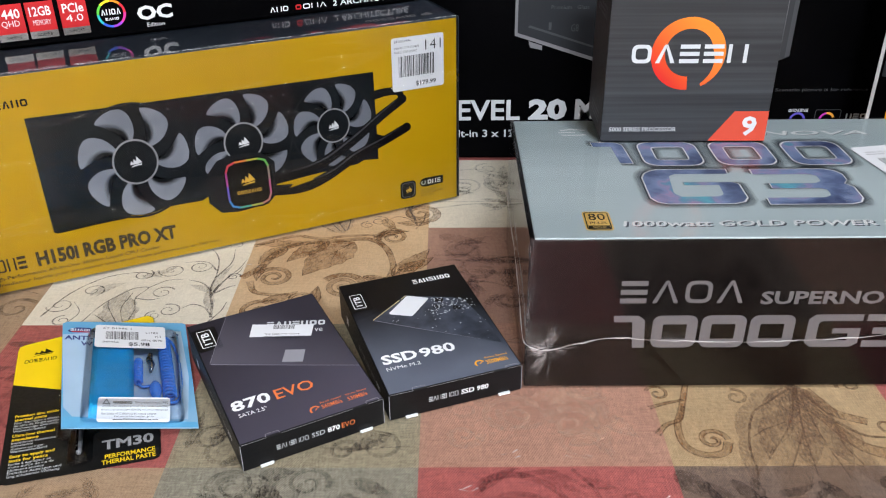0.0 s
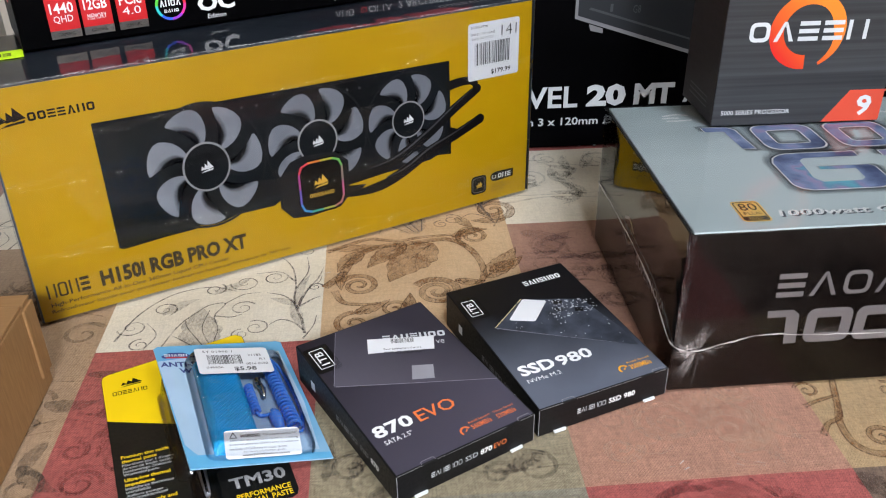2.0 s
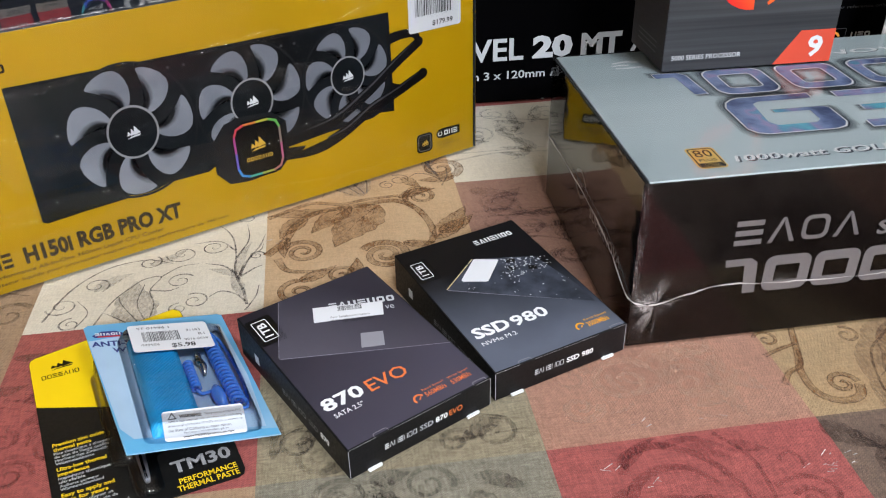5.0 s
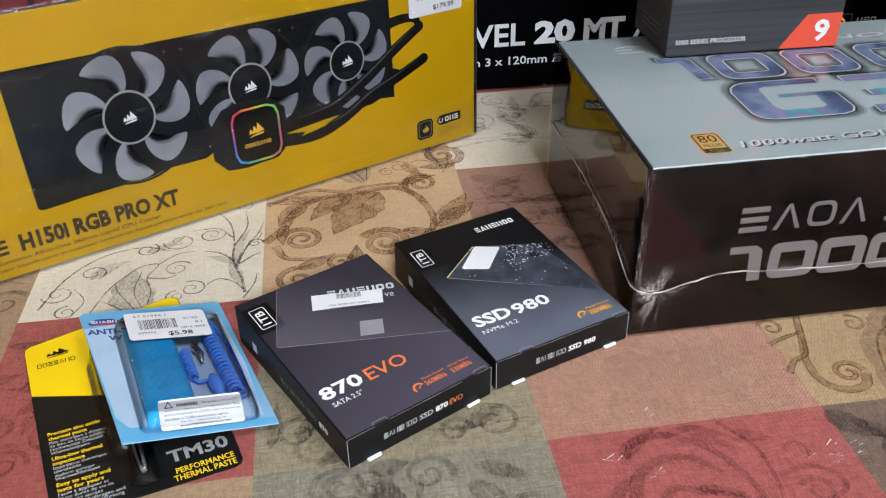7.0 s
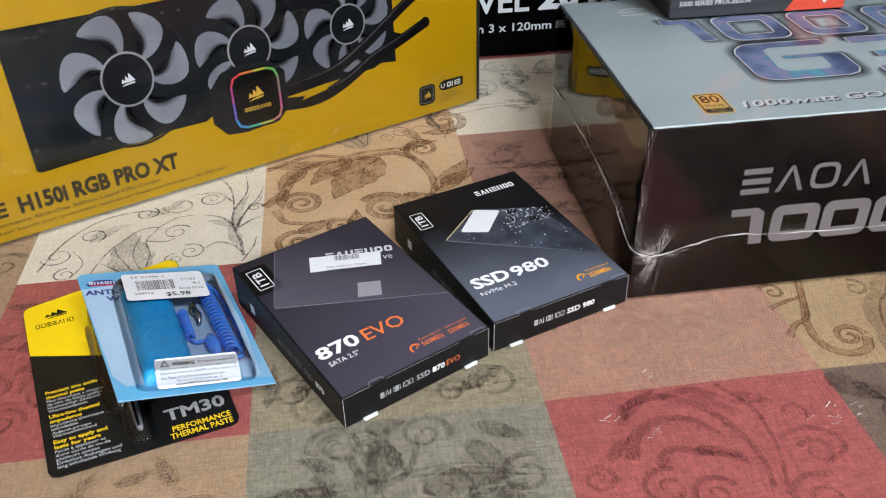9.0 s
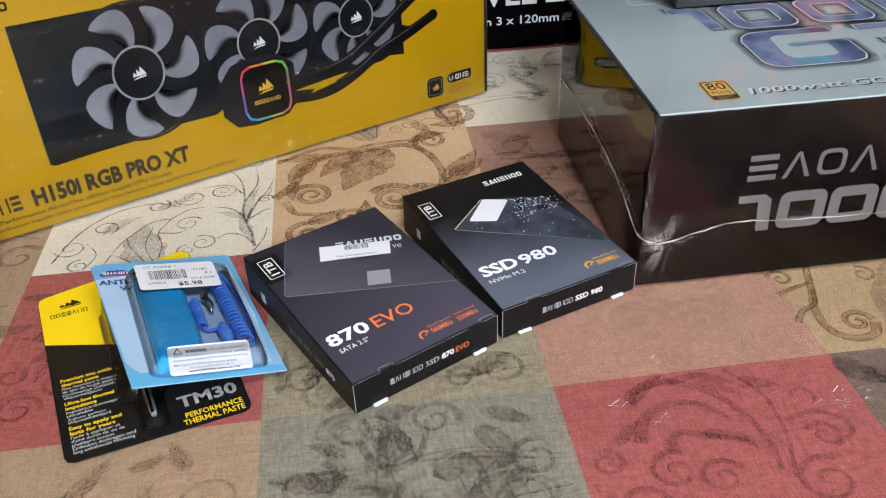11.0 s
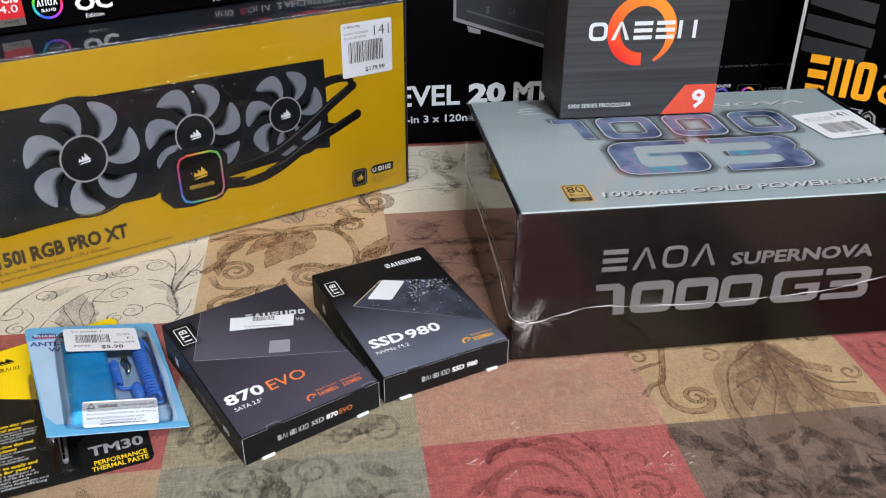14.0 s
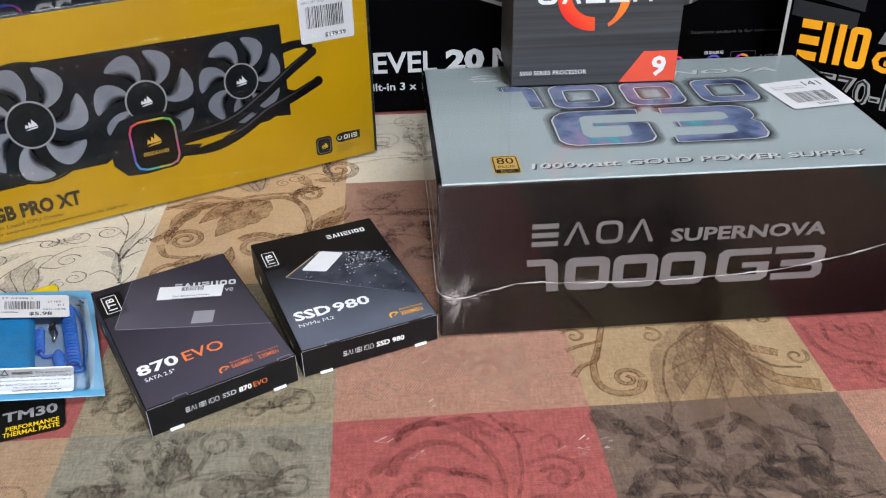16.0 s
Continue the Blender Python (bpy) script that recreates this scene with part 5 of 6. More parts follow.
# ---------------------------------------------------------------- processor carton
cpu = thing("processor_carton", pose(0.1355, 0.6945, PH + 0.0012, 0, 0, -0.6), "charcoal brushed processor carton with an orange ring, on the silver carton", "box")
part("body", block(0, 0.0004, 0, 0.1345, 0.0715, 0.1345, 0.0012), CPU_SIDE, cpu, "dark charcoal sides")
part("front_panel", block(0.0004, 0, 0.0003, 0.1341, 0.0008, 0.1342, 0.0003), CPU_BOARD, cpu, "brushed charcoal front")
s = Sheet(cpu, pose(0, 0, 0, 90, 0, 0))
s.layer("ring_print", CPU_RING, 0.1)
n = 40
outer, inner = [], []
for k in range(n + 1):
    a = radians(-86 - 338 * k / n)
    t = k / n
    wdt = (10.8 - 2.0 * t + 0.7 * math.sin(9 * t)) * min(1, 0.25 + (1 - t) * 3.5)
    outer.append((63.3 + 29 * math.cos(a), 73.2 + 29 * math.sin(a)))
    inner.append((63.3 + (29 - wdt) * math.cos(a), 73.2 + (29 - wdt) * math.sin(a)))
for k in range(n):
    s.put([outer[k], outer[k + 1], inner[k + 1], inner[k]])
s.layer("name_mark_print", LIGHT, 0.2, split=True)
s.emblem(19.2, 66, 112.5, 80.8, "rvbbp", heavy=0.2)
s.text("5000 SERIES PROCESSOR", 6.7, 9, 61, 12.6, bold=0.01)
s.layer("corner_badge", BADGE_RED, 0.1, "orange-red corner badge")
s.put([(88, 0.6), (106.5, 26), (134.2, 26), (134.2, 0.6)])
s.layer("badge_numeral", LIGHT, 0.2, under="corner_badge")
s.text("9", 113.8, 4.8, 125.8, 21.8, bold=0.03)
s.done()
sd = Sheet(cpu, pose(0, 0.0715, 0, 90, 0, -90))
sd.layer("side_bars_print", DIMGREY, 0.1)
for y in (10, 14, 18):
    sd.rect(16, y, 56, y + 1.2)
sd.emblem(14, 96, 58, 106, "rvbbp")
sd.done()

# ---------------------------------------------------------------- computer case carton behind
case = thing("computer_case_carton", pose(0, 0.950, 0.0003), "large black printed computer case carton standing behind", "box")
part("body", block(-0.10, 0, 0, 0.62, 0.30, 0.52, 0.003), BLACK_BOARD, case)
s = Sheet(case, pose(0, 0, 0, 90, 0, 0))
s.layer("case_side_photo", two_tone("smoked_panel_print", (44, 47, 52), (18, 19, 21), (0, 0, 0), 0.08, 0.40, 0.4, 0.3, 12), 0.12)
s.put([(82, 142), (240, 90), (240, 330), (82, 330)])
s.layer("case_front_photo", two_tone("case_front_print", (20, 20, 22), (58, 60, 64), (0, 0, 0), 0.3, 0.39, 0.4, 0.1, 12), 0.12)
s.put([(240, 90), (366, 111), (380, 117), (381, 330), (240, 330)])
s.layer("case_edge_print", MIDGREY, 0.2, split=True, under="case_side_photo")
s.put([(82, 142), (240, 90), (240, 94), (85, 145)]).put([(82, 142), (85, 145), (85, 330), (82, 330)]).put([(366, 111), (369, 112.5), (371, 330), (367, 330)])
s.layer("case_rim_print", DIMGREY, 0.2, split=True, under="case_side_photo")
s.put([(375, 116), (380, 118), (381, 330), (377, 330)]).put([(96, 151), (236, 106), (236, 108), (98, 153)])
s.layer("case_foot_print", MIDGREY, 0.2, under="case_side_photo")
s.put([(97, 136), (112, 131), (112, 126), (99, 129)])
s.layer("case_caption_print", DIMGREY, 0.26)
s.text("Premium   Glass", 120, 170, 160, 174).rect(118, 148, 121, 156).text("G8", 142, 146, 150, 154)
s.layer("headline_print", LIGHT, 0.12)
s.text("LEVEL", 4, 46, 90.5, 70, bold=0.02).text("20", 100, 46, 143, 71, bold=0.05).text("MT", 152, 46.6, 196, 70.2, bold=0.05).text("ARGB", 206, 47, 290, 70, bold=0.02)
s.layer("caption_print", LIGHT, 0.12)
s.text("Built-in 3 x 120mm", 3, 26, 114.5, 35, bold=0.015).text("ARGB Fans", 120, 26, 180, 35, bold=0.015)
s.layer("small_print", DIMGREY, 0.12)
s.text("Scenario picture is for reference only", 372, 76.5, 490, 81)
s.layer("partner_mark", LIGHT, 0.12)
s.emblem(391, 53.5, 413, 57, "rprvbpb").emblem(456, 45, 480, 51, "pbr")
for k, (cx, tone) in enumerate(((360, (220, 40, 120)), (402, (90, 80, 190)), (435, (235, 160, 60)), (435, (200, 60, 180)))):
    s.layer("partner_ring", card_paint("ring_tone", tone, 0.35), 0.12 + 0.02 * k)
    s.arc(cx, 44, 6.5, 9, (20, 0, 20, 100)[k], (160, 180, 100, 170)[k], 14)
s.layer("partner_frame", DIMGREY, 0.12)
s.border(421, 32, 450, 56, 2, 0.7)
rnd = random.Random(2)
s.layer("worn_edge", WORN, 0.3, "scuffed white board edge")
for k in range(16):
    x = rnd.uniform(-90, 480)
    s.rect(x, 0.4, x + rnd.uniform(0.6, 2.5), 1.4 + rnd.random() * 0.6)
s.done()

# ---------------------------------------------------------------- motherboard carton
A_TUF = math.degrees(math.atan2(-0.64, 0.77))
mb = thing("motherboard_carton", pose(0.457, 0.867, 0.0003, 0, 0, A_TUF), "black motherboard carton with amber lettering, standing at an angle", "box")
part("body", block(-0.0195, 0.0005, 0, 0.30, 0.07, 0.275, 0.001), PALE, mb, "light grey board sides")
part("front_panel", block(-0.0155, -0.0003, 0, 0.30, 0.001, 0.275, 0.0003), BLACK_BOARD, mb, "black printed front")
s = Sheet(mb, pose(0, -0.0003, 0, 90, 0, 0))
s.layer("stripe_print", card_paint("charcoal_ink", (34, 36, 40), 0.4, vary=0.1), 0.1, split=True)
for y0, x1, dy in ((184, 52, -16), (158, 54, -14), (135, 50, -10)):
    s.put([(-13, y0), (x1, y0 + dy * 0.5), (x1, y0 + dy - 12), (-13, y0 - 16)])
s.put([(84, 168), (104, 166), (106, 150), (88, 152)]).put([(112, 166), (150, 160), (150, 140), (114, 148)])
s.layer("name_mark_print", AMBER, 0.16, split=True)
s.emblem(-1, 75.8, 69, 117, "bpr", heavy=0.36)
s.text("GAMING", 70.5, 76, 182, 98.5, bold=0.05)
s.layer("grey_plate_print", MIDGREY, 0.16)
s.put([(72.4, 104), (76.4, 116.2), (186, 116.2), (186, 104)])
s.layer("plate_lettering", BLACK, 0.22, under="grey_plate_print")
s.text("MOTHERBOARD", 81, 107, 152, 113.2, bold=0.01)
s.layer("model_outline_print", card_paint("pewter_ink", (150, 152, 154), 0.4), 0.16)
s.text("X570-PRO", 2, 38, 150, 67, bold=0.035)
s.layer("model_fill_print", BLACK, 0.22)
s.text("X570-PRO", 3, 39.2, 149, 65.8, bold=-0.012)
s.layer("sound_mark_print", WHITE, 0.16)
s.emblem(109, 13.5, 125, 20, "rpb")
s.layer("gold_mark_print", GOLD, 0.16)
s.pill(100, 16, 107, 23, 1)
for x in (128.5, 138.5):
    s.layer("red_icon", BADGE_RED, 0.16)
    s.pill(x, 11.5, x + 8.5, 20.5, 1.2)
s.layer("icon_mark", WHITE, 0.22)
s.arc(132.7, 15.5, 1.8, 2.6, 0, 180).arc(142.7, 15.5, 1.8, 2.6, 0, 180)
s.done()

# ---------------------------------------------------------------- brown shipping carton
ship = thing("shipping_carton", pose(-0.361, 0.585, 0.0003), "plain brown corrugated shipping carton, flaps closed", "box")
part("body", block(-0.24, -0.30, 0, 0, 0, 0.0695, 0.0016), KRAFT, ship)
part("top_flap", block(-0.241, -0.30, 0.0698, -0.0004, -0.014, 0.0722, 0.0009), KRAFT, ship)
part("end_flap", block(-0.238, -0.0135, 0.0698, 0.0002, 0.0006, 0.0716, 0.0008), KRAFT, ship)
part("corner_fold", block(-0.004, -0.016, 0.012, 0.0016, 0.0012, 0.068, 0.0012), KRAFT, ship)


# ---------------------------------------------------------------- the two drive cartons
def drive_carton(m, name, label, top_mat):
    ob = thing(name, m, label, "box", "drive cartons")
    part("body", block(0, 0, 0, 0.1, 0.1385, 0.0222, 0.0007, 0.0075), SSD_BODY, ob, "satin black board")
    slope = math.degrees(math.atan2(0.0075, 0.1385))
    lid = Sheet(ob, pose(0, 0, 0.0222, slope, 0, 0))
    lid.layer("top_print", top_mat, 0.1)
    lid.rect(0.9, 0.9, 99.1, 137.8)
    front = Sheet(ob, pose(0, 0, 0, 90, 0, 0))
    front.layer("worn_edge", WORN, 0.1, "whitened board edge")
    front.rect(0.1, 0.8, 0.55, 21.6).rect(99.5, 0.8, 99.9, 21.6).rect(1, 21.7, 18, 22.0).rect(28, 21.75, 78, 21.98).rect(89, 21.7, 99, 22.0)
    front.done()
    for x in (11.5, 81.5):
        part("lock_tab", slab(rounded(x, -1.9, x + 9, 0.6, 0.8), 0.0002, 0.0014), WHITE, ob, "white locking tab at the base")
        cut = Sheet(ob, pose(0, 0, 0.0222, slope, 0, 0))
        cut.layer("tab_slot", WORN, 0.2)
        cut.stroke([(x + 6, 0.2), (x + 6.4, 2.2), (x + 8, 2.6), (x + 13.5, 2.6), (x + 15, 2.2), (x + 15.4, 0.2)], 0.35, 4)
        cut.done()
    return ob, lid, front


def side_text(ob, words, bold):
    sd = Sheet(ob, pose(0, 0.1385, 0, 90, 0, -90))
    sd.layer("side_print", MIDGREY, 0.15)
    sd.emblem(60, 8.4, 90, 12.4, "bvpbprr", heavy=0.16).text("SSD", 93, 8.4, 104, 12.4)
    sd.layer("side_number_print", WHITE, 0.15)
    sd.text(words, 107, 8.2, 117, 12.8, bold=bold)
    sd.layer("side_square_print", LIGHT, 0.15)
    sd.rect(22, 8, 28, 15)
    sd.done()


def capacity_tag(lid, x0, y0, x1, y1):
    lid.layer("tag_patch", BLACK, 0.16)
    lid.pill(x0 - 3.2, y0 - 4, x1 + 4, y1 + 3, 2)
    lid.layer("tag_frame", WHITE, 0.22, under="tag_patch")
    lid.border(x0, y0, x1, y1, 1.0, 0.55)
    lid.text("1TB", x1 - 2.3, y0 + 3.2, x1 - 2.3 + (y1 - y0) - 6.4, y0 + 3.2 + (x1 - x0) - 4.6, bold=0.02, turn=90)


def gauge(lid, cx, cy, material):
    lid.layer("gauge_print", material, 0.2)
    lid.arc(cx, cy, 2.6, 3.9, 20, 215, 20)
    lid.put([(cx - 0.6, cy - 0.5), (cx + 0.5, cy - 0.8), (cx + 2.6, cy + 2.4)])


EVO = pose(-0.1225, 0.4450, 0.0003, 0, 0, 27.8)
evo, lid, front = drive_carton(EVO, "solid_state_drive_carton", "black drive carton with orange and white print and a price sticker", SSD_TOP)
lid.layer("drive_photo", DRIVE_FACE, 0.16)
lid.put([(4.4, 88.5), (4.0, 87), (6, 85.6), (99, 39.4), (99, 137.6), (29.6, 137.6)])
lid.layer("drive_edge_print", DRIVE_EDGE, 0.22, under="drive_photo")
lid.stroke([(5, 86.6), (50, 63.8), (99, 39.4)], 0.5).stroke([(4.4, 88), (16, 111), (29.6, 137)], 0.3)
lid.layer("drive_square_print", SQUARE, 0.24, under="drive_photo")
lid.put([(57.6, 79.4), (70.6, 73.2), (64.2, 61), (50.8, 67.2)])
lid.layer("drive_maker_print", LIGHT, 0.26, under="drive_photo")
lid.emblem(53.5, 111.5, 98.5, 117.5, "bvpbprr", turn=-22, heavy=0.3)
lid.text("ve", 84, 90.5, 90, 94.5, turn=-22)
lid.layer("number_print", WHITE, 0.22)
lid.text("870", 5, 31.2, 32, 41.6, bold=0.03)
lid.text("SATA 2.5\"", 7.4, 24.4, 26.6, 28.2, bold=0.01)
lid.layer("series_print", ORANGE, 0.22)
lid.text("EVO", 35.2, 30.8, 62.5, 41, bold=0.008)
lid.text("Read Speed", 59.8, 13.4, 75, 15.6).text("560MB/s", 59.5, 8.6, 74, 12.4, bold=0.01).text("Write Speed", 78, 13.2, 93, 15.4).text("530MB/s", 78, 8.2, 92, 12, bold=0.01)
gauge(lid, 54.8, 9.8, ORANGE)
capacity_tag(lid, 4.2, 106.5, 14.6, 127.5)
lid.layer("price_sticker", PAPER, 0.5, "white barcode sticker")
lid.put([(44.9, 118.7), (86.6, 98.6), (79.8, 86.4), (38.2, 104.8)])
lid.layer("sticker_print", BARCODE, 0.56, under="price_sticker")
lid.barcode(57, 106.5, 73, 111.5, 6, -25)
for dx, dy, l in ((-1.2, -3.2, 26), (-2.4, -6.2, 30), (4, -11, 20)):
    lid.text("www.warranty.invoice" if l > 28 else "Your Satisfaction Matters", 50 + dx, 106 + dy, 50 + dx + l, 108 + dy, turn=-25)
lid.done()
front.layer("front_print", LIGHT, 0.2)
front.emblem(23.5, 9.2, 46, 13, "bvpbprr", heavy=0.14).text("SSD", 47.8, 9.2, 57, 13)
front.layer("front_number_print", WHITE, 0.2)
front.text("870", 58.8, 9, 67.5, 13.2, bold=0.03)
front.layer("front_series_print", ORANGE, 0.2)
front.text("EVO", 68.8, 9, 78.4, 13.2)
front.done()
side_text(evo, "870", 0.03)

NVM = pose(-0.0308, 0.4942, 0.0003, 0, 0, 20.2)
nvme, lid, front = drive_carton(NVM, "stick_drive_carton", "black drive carton with a printed circuit stick", NVME_TOP)
lid.layer("circuit_photo", PCB, 0.16)
lid.put([(13.6, 84.8), (46.4, 108.6), (88.5, 90.5), (96, 50), (96, 28.4), (84, 36.2)])
lid.layer("circuit_rim_print", DRIVE_EDGE, 0.22, under="circuit_photo")
lid.stroke([(14.2, 84.6), (50, 59.5), (84, 36.4)], lambda t: 0.7 - 0.55 * t)
lid.layer("contact_print", card_paint("pale_gold_ink", (206, 188, 138), 0.35), 0.22, under="circuit_photo", split=True)
for k in range(30):
    if k not in (6, 24, 25):
        lid.turned(14.6 + 31.5 * k / 29, 85.9 + 21.6 * k / 29, 0.75, 2.0, -56)
lid.layer("chip_label_print", PAPER, 0.26, under="circuit_photo")
lid.put([(47.4, 107.2), (49, 107), (62.4, 99.6), (63, 98.4), (44.2, 80.9), (42.4, 80.8), (28.2, 88.2), (27.8, 90)])
rnd = random.Random(12)
lid.layer("components_print", LIGHT, 0.24, under="circuit_photo")
for k in range(760):
    x, y = rnd.uniform(16, 95), rnd.uniform(34, 106)
    inside = y > 86.5 - (x - 14) * 0.69 and y < 107.5 - (x - 47) * 0.42 and y < 85 + (x - 14) * 0.73
    clear = abs((x - 45) * 0.66 - (y - 94) * 0.75) > 12.6 or abs((x - 45) * 0.75 + (y - 94) * 0.66) > 15
    busy = 1.0 if y > 76 and x > 58 else 0.12
    if inside and clear and rnd.random() < busy:
        lid.turned(x, y, rnd.uniform(0.3, 2.2) * (1 if busy == 1 else 0.5), rnd.uniform(0.3, 1.1), -24 + 90 * rnd.randrange(2))
lid.layer("chip_print", BLACK, 0.23, under="circuit_photo")
for x, y, w, h in ((70, 94, 7, 5), (66, 86, 6, 4), (80, 80, 6, 4.5)):
    lid.turned(x, y, w, h, -24)
lid.layer("headline_print", WHITE, 0.22)
lid.text("SSD", 6, 31.4, 32.6, 42, bold=0.035).text("980", 34.5, 30.8, 61.5, 41.2, bold=0.025)
lid.text("NVMe M.2", 6.6, 24.4, 32, 28)
lid.emblem(58.2, 121.4, 90.6, 126.8, "bvpbprr", heavy=0.32)
lid.layer("speed_print", AMBER, 0.22)
lid.text("Read Speed", 77, 14.2, 94.5, 16.6).text("3500MB/s", 76.4, 8.6, 93, 13, bold=0.015)
gauge(lid, 71.8, 11, AMBER)
capacity_tag(lid, 4, 103, 13.8, 122)
lid.done()
front.layer("front_print", LIGHT, 0.2)
front.emblem(29, 8.8, 51.5, 12.8, "bvpbprr", heavy=0.14)
front.layer("front_number_print", WHITE, 0.2)
front.text("SSD 980", 53.2, 8.6, 74, 12.9, bold=0.025)
front.done()
part("rear_flap", slab([(0, 0), (97, 0), (94, 9), (3, 9)], 0.010, 0.0108), SSD_BODY, nvme, "slightly open rear flap").matrix_local = pose(0.0015, 0.1385, 0, -4, 0, 0)
side_text(nvme, "980", 0.03)

# ---------------------------------------------------------------- thermal paste card
ux = Vector((math.cos(radians(15)), math.sin(radians(15)), 0))
uy = Vector((-0.0505, 0.148, 0)).normalized()
TM = Matrix.Identity(4)
for i in range(3):
    TM[i][0], TM[i][1], TM[i][3] = ux[i], uy[i], (-0.2765, 0.4325, 0.0004)[i]
paste = thing("thermal_paste_card", pose(0, 0, 0), "black and yellow card holding a thermal paste syringe under plastic", "card")
bm = slab([(5, 0), (95.5, 0), (99, 1.5), (100.5, 5), (102.5, 168), (102, 173.5), (98, 177.5), (4, 159.5), (1, 157.5), (0, 153), (0, 5), (1.5, 1.5)], 0.0, 0.0009)
bm.transform(TM)
part("backing_card", bm, CARD_BLACK, paste, "black printed card")
s = Sheet(paste, TM @ pose(0, 0, 0.0009))
s.layer("yellow_print", YELLOW_CARD, 0.08)
s.put([(0.2, 107.6), (0.2, 153), (1.2, 157.2), (4.2, 159.2), (97.8, 177.2), (101.7, 173.2), (102.2, 168), (100.6, 63.8)])
s.layer("maker_print", BLACK, 0.14)
s.sails(12, 141.5, 14, 8.6)
s.emblem(6, 133.4, 29.5, 137.8, "rrbbvpr", heavy=0.2)
s.pill(45, 143, 57, 149, 2.9)
WORDS = (("y", "Premium zinc oxide", 29), ("y", "thermal paste", 21), ("w", "P\u00e2te thermique \u00e0 d'oxyde", 31), ("w", "de zinc de haute qualit\u00e9", 30), ("w", "Hochwertige Zinkoxid-", 29), ("w", "W\u00e4rmeleitpaste", 21), ("", "", 0),
         ("y", "Ultra-low thermal", 27), ("y", "impedance", 17), ("w", "Imp\u00e9dance thermique", 28), ("w", "ultrafaible", 14), ("w", "\u00c4u\u00dferst geringer", 21), ("w", "W\u00e4rmewiderstand", 23), ("", "", 0),
         ("y", "Easy to apply and", 28), ("y", "lasts for years", 24), ("w", "Facile \u00e0 appliquer et", 26), ("w", "d'une dur\u00e9e de vie de", 28), ("w", "plusieurs ann\u00e9es", 22), ("w", "Einfaches Auftragen und", 33), ("w", "lang anhaltende Wirkung", 32))
for want, name, mat_ in (("y", "yellow_lines_print", YELLOW_INK), ("w", "white_lines_print", LIGHT)):
    s.layer(name, mat_, 0.14)
    y = 71.2
    for kind_, words, w in WORDS:
        y -= 4.15 if kind_ == "y" else 2.98 if kind_ == "w" else 1.1
        if kind_ == want:
            low = -0.8 if any(c in words for c in "pqgyj") else 0.0
            s.text(words, 5, y + low, 5 + w, y + (3.1 if kind_ == "y" else 2.35), bold=0.02 if kind_ == "y" else 0.0)
s.layer("model_print", card_paint("satin_grey_ink", (150, 150, 152), 0.4), 0.14)
s.text("TM30", 63, 16.6, 96.5, 26.6, bold=0.03)
s.layer("product_print", YELLOW_INK, 0.14)
s.text("PERFORMANCE", 65, 7.4, 97, 11.8, bold=0.02).text("THERMAL PASTE", 63, 1.9, 97, 6.4, bold=0.02)
s.done()
line = [TM @ Vector((p[0], p[1], p[2])) for p in curve_through([(0.049, 0.040, 0.007), (0.0485, 0.06, 0.0085), (0.048, 0.115, 0.0085)], 5)]
part("syringe", tube(line, 0.0065, 14), MIDGREY, paste, "grey syringe barrel", True)
line = [TM @ Vector((0.0495, y, 0.0050)) for y in (0.013, 0.016, 0.026, 0.040)]
part("nozzle", tube(line, lambda q: 0.0014 + 0.0014 * q, 10), MIDGREY, paste, "grey tapered nozzle", True)


def dome(x0, y0, x1, y1, h, slope, n=4, r=6.0):
    """A moulded clear blister, millimetres, open below."""
    bm = bmesh.new()
    rings = []
    for inset, z in ((-2.5, 0.15), (0, 0.2), (slope * 0.25, h * 0.5), (slope * 0.7, h * 0.92), (slope, h)):
        rings.append([bm.verts.new((x * MM, y * MM, z * MM)) for x, y in rounded(x0 + inset, y0 + inset, x1 - inset, y1 - inset, max(1.0, r - inset * 0.3), n)])
    for a, b in zip(rings, rings[1:]):
        for k in range(len(a)):
            bm.faces.new((a[k], a[(k + 1) % len(a)], b[(k + 1) % len(b)], b[k]))
    bm.faces.new(rings[-1])
    return bm


bm = dome(43.5, 8.5, 55, 38, 9, 2.2, 5, 5)
bm.transform(TM @ pose(0, 0, 0.001))
part("nozzle_blister", bm, BLISTER, paste, "clear moulded blister tip", True)
bm = dome(36, 36, 60, 124, 19, 4, 4, 6)
bm.transform(TM @ pose(0, 0, 0.001))
part("barrel_blister", bm, BLISTER, paste, "clear moulded blister", True)

# ---------------------------------------------------------------- wrist strap card
o, a, b = Vector((-0.2405, 0.4585, 0.0255)), Vector((-0.160, 0.484, 0.0032)), Vector((-0.286, 0.58, 0.0255))
ux = (a - o).normalized()
uy = (b - o - ux * (b - o).dot(ux)).normalized()
uz = ux.cross(uy)
ST = Matrix.Identity(4)
for i in range(3):
    ST[i][0], ST[i][1], ST[i][2], ST[i][3] = ux[i], uy[i], uz[i], o[i]
strap = thing("wrist_strap_card", ST, "pale blue blister card with coiled wrist strap, on the paste card", "card")
part("backing_card", slab([(0, 0), (86.5, 0), (84, 133.5), (81, 135), (-4, 130.5), (-7, 127.5)], 0, 0.0008), CARD_BLUE, strap, "sky blue printed card")
s = Sheet(strap, pose(0, 0, 0.0008))
s.layer("panel_print", card_paint("ice_blue_print", (164, 192, 216), 0.4, vary=0.08, scale=50), 0.06)
s.put([(-4.5, 90), (0, 22), (6, 12), (80, 9), (83, 60), (80, 122), (40, 121), (-6, 112)])
s.layer("base_band_print", card_paint("mid_blue_print", (96, 172, 214), 0.4), 0.08)
s.put([(0.4, 0.4), (86, 0.4), (86, 6), (0.2, 12)])
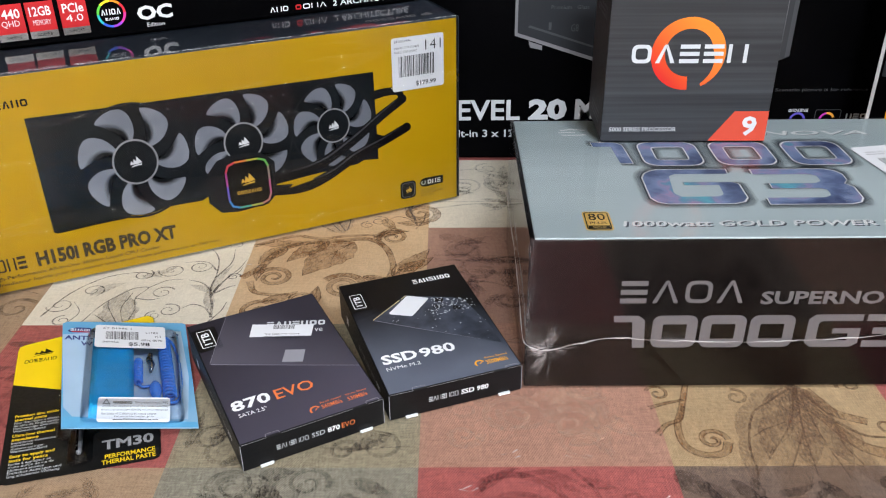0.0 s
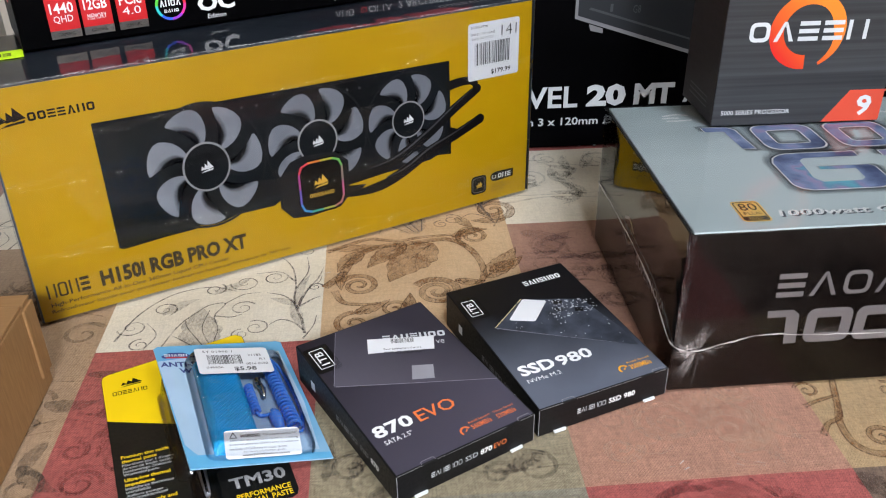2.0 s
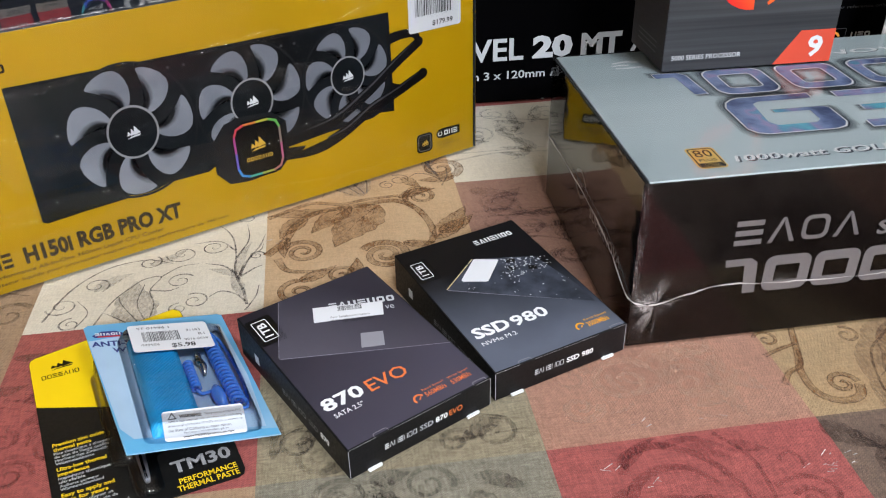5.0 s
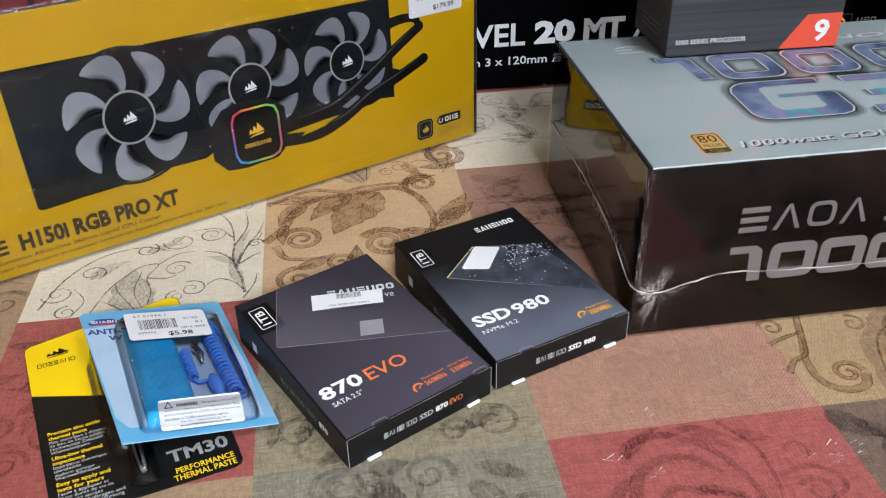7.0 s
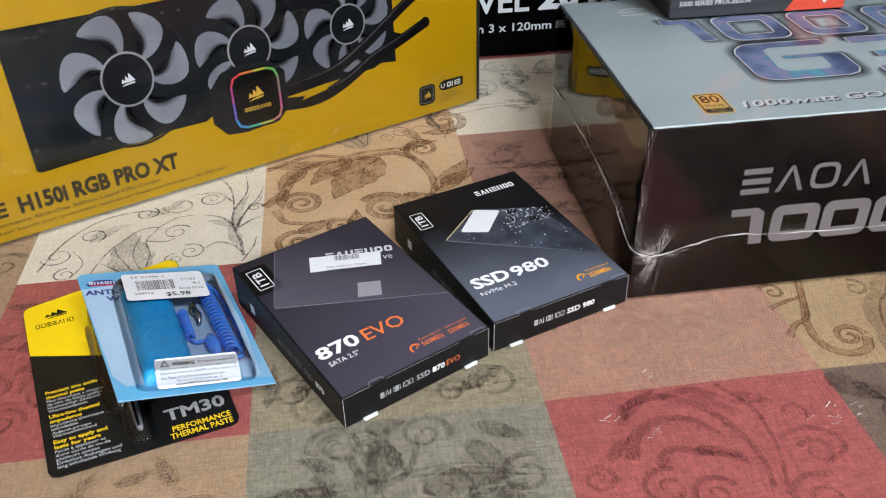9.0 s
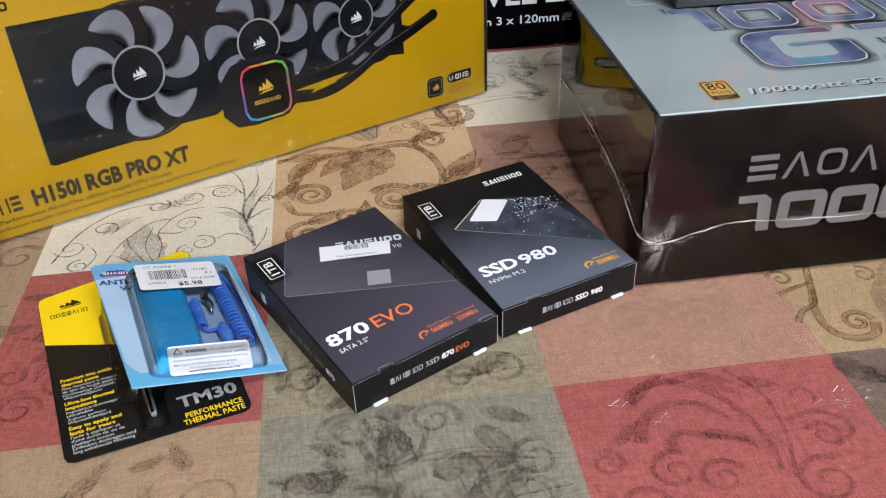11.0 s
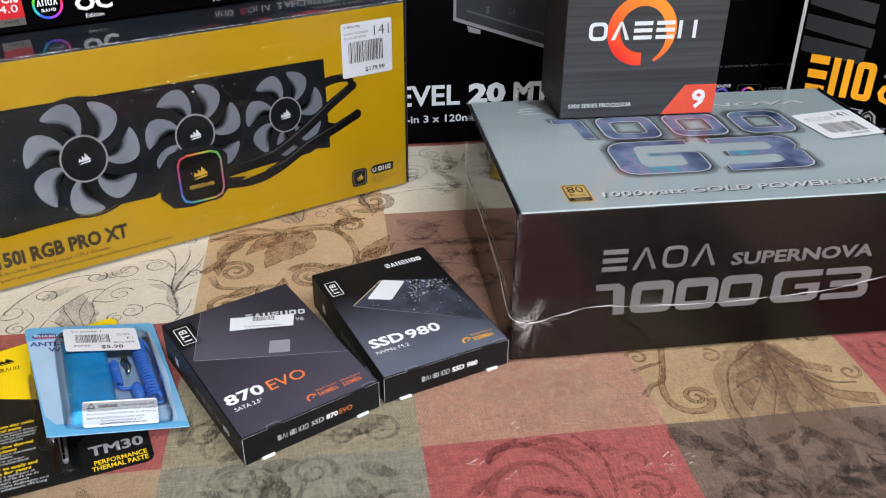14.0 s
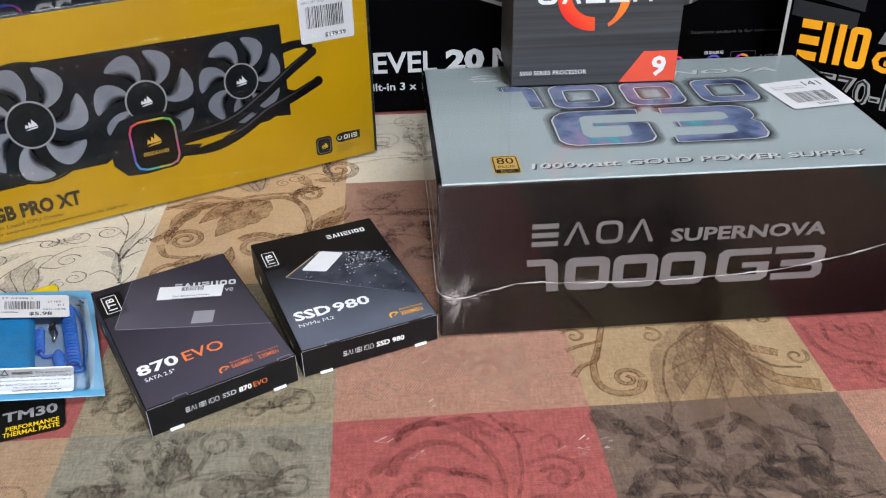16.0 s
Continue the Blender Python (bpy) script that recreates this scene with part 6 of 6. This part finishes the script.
s.layer("badge_print", LOGO_BLUE, 0.12)
s.put([(-3, 118), (3, 122.5), (12, 122.5), (18, 118), (16, 115.5), (-1.5, 115.5)])
s.layer("badge_bar_print", RED, 0.14, under="badge_print")
s.rect(0, 115.6, 15, 117)
s.layer("badge_word_print", WHITE, 0.16, under="badge_print")
s.emblem(-1, 117.6, 15, 120.6, "bpvrp")
s.layer("title_print", LOGO_BLUE, 0.14)
s.text("ANTI-STATIC", -4.5, 105, 40, 111, bold=0.03).text("WRIST", 7, 97.5, 30, 103, bold=0.03).text("STRAP", 54, 112, 78, 118.5, bold=0.03)
s.done()
part("blister", dome(10.5, 5, 78, 113, 10.5, 4.5), BLISTER, strap, "clear moulded blister", False)
# folded webbing
bm = bmesh.new()
rows = []
for j in range(73):
    y = 10 + 92 * j / 72
    row = []
    for i in range(25):
        x = 15.6 + 28.6 * i / 24
        z = 8.6 - 4.5 * max(0, 1 - (i / 24) * 6) ** 2 - 4.5 * max(0, 1 - (1 - i / 24) * 6) ** 2 - 6.0 * max(0, 1 - (j / 72) * 12) ** 2
        z += 0.34 * ((i + j) % 2)
        row.append(bm.verts.new((x * MM, y * MM, z * MM)))
    rows.append(row)
for p, q in zip(rows, rows[1:]):
    for i in range(24):
        bm.faces.new((p[i], p[i + 1], q[i + 1], q[i]))
edge = [v for v in rows[0]] + [r[-1] for r in rows[1:]] + [v for v in rows[-1][-2::-1]] + [r[0] for r in rows[-2:0:-1]]
base = [bm.verts.new((v.co.x, v.co.y, 0.0010)) for v in edge]
for k in range(len(edge)):
    q = (k + 1) % len(edge)
    bm.faces.new((base[k], base[q], edge[q], edge[k]))
part("webbing_band", bm, STRAP_BLUE, strap, "bright blue woven elastic band")
turns, pts = 20, []
for k in range(turns * 12 + 1):
    t = k / (turns * 12)
    ang = 2 * math.pi * turns * t
    pts.append(((68.5 - 3 * t + 3.9 * math.cos(ang)) * MM, (28 + 74 * t) * MM, (5.2 + 3.9 * math.sin(ang)) * MM))
part("coiled_cord", tube(pts, 0.00115, 6), CORD_BLUE, strap, "blue coiled cord", True)
pts = []
for k in range(9 * 12 + 1):
    t = k / (9 * 12)
    ang = 2 * math.pi * 9 * t
    pts.append(((47.4 + 2.2 * math.cos(ang)) * MM, (46 + 28 * t) * MM, (4.4 + 3 * math.sin(ang)) * MM))
part("coiled_cord", tube(pts, 0.0011, 6), CORD_BLUE, strap, "blue coiled cord", True)
pts = curve_through([(47.5, 46, 4), (50, 43.5, 3), (54, 44, 3), (58, 45, 3.4)], 6)
part("cord_lead", tube([Vector(p) * MM for p in pts], 0.0011, 6), CORD_BLUE, strap, "", True)
part("cord_boot", tube([Vector(p) * MM for p in ((58.5, 47, 4), (58.7, 42, 4), (59, 36, 4), (59.5, 28, 4))], lambda q: 0.0022 + 0.0022 * math.sin(math.pi * q), 10), CORD_BLUE, strap, "moulded blue cord end", True)
pts = curve_through([(66, 103, 6), (72, 98, 5), (76, 80, 3), (77, 50, 3), (74, 28, 3), (68, 24, 4)], 6)
part("cord_lead", tube([Vector(p) * MM for p in pts], 0.0011, 6), CORD_BLUE, strap, "", True)
part("snap_clip", tube([Vector(p) * MM for p in ((56, 62, 3), (57, 70, 4), (55, 76, 4), (56, 84, 3))], lambda q: 0.0011 + 0.0015 * abs(math.sin(7 * q)), 8), METAL, strap, "nickel clip", True)
s = Sheet(strap, pose(0, 0, 0.0107))
s.layer("price_sticker", PAPER, 0.1, "white shop price sticker with a barcode")
s.put(rounded(16.5, 81, 66.5, 111.5, 2.5))
s.layer("sticker_print", BARCODE, 0.16, under="price_sticker")
s.barcode(24, 92, 47, 103, 15)
s.text("$5.98", 40, 83.2, 55, 88.4, bold=0.02).text("ST 01996 1", 22, 106, 42, 108.6).text("21183", 52, 101, 61, 103.6).text("R1", 59, 96, 63, 98.6).text("0016 0598", 49, 90.5, 64, 93).text("049956", 22, 87, 33, 89.4)
s.done()
w = Sheet(strap, Matrix.Translation((0, 0.0040, 0.0022)) @ pose(0, 0, 0, 28, 0, 0))
w.layer("warning_sticker", PAPER, 0.3, "white warning sticker with small print")
w.put(rounded(21, 0, 67.5, 18.2, 2))
w.layer("warning_print", BARCODE, 0.36, under="warning_sticker")
w.hoop([(24, 13), (29, 13), (26.5, 17.2)], [(24.9, 13.5), (28.1, 13.5), (26.5, 16.2)])
w.text("WARNING:", 30.5, 13.2, 43, 15.4, bold=0.04).text("This product contains PVC", 44.5, 13.2, 66, 15.2)
w.text("which can expose you to chemicals including", 24, 10.6, 66, 12.4).text("diisononyl phthalate (DINP) which is known to", 23.5, 8.0, 66, 9.8)
w.text("the State of California to cause cancer.", 23.5, 5.4, 59, 7.2).text("For more information, go to", 32, 3.2, 57, 4.9).text("www.P65Warnings.ca.gov", 31, 0.9, 60, 2.7, bold=0.03)
w.done()
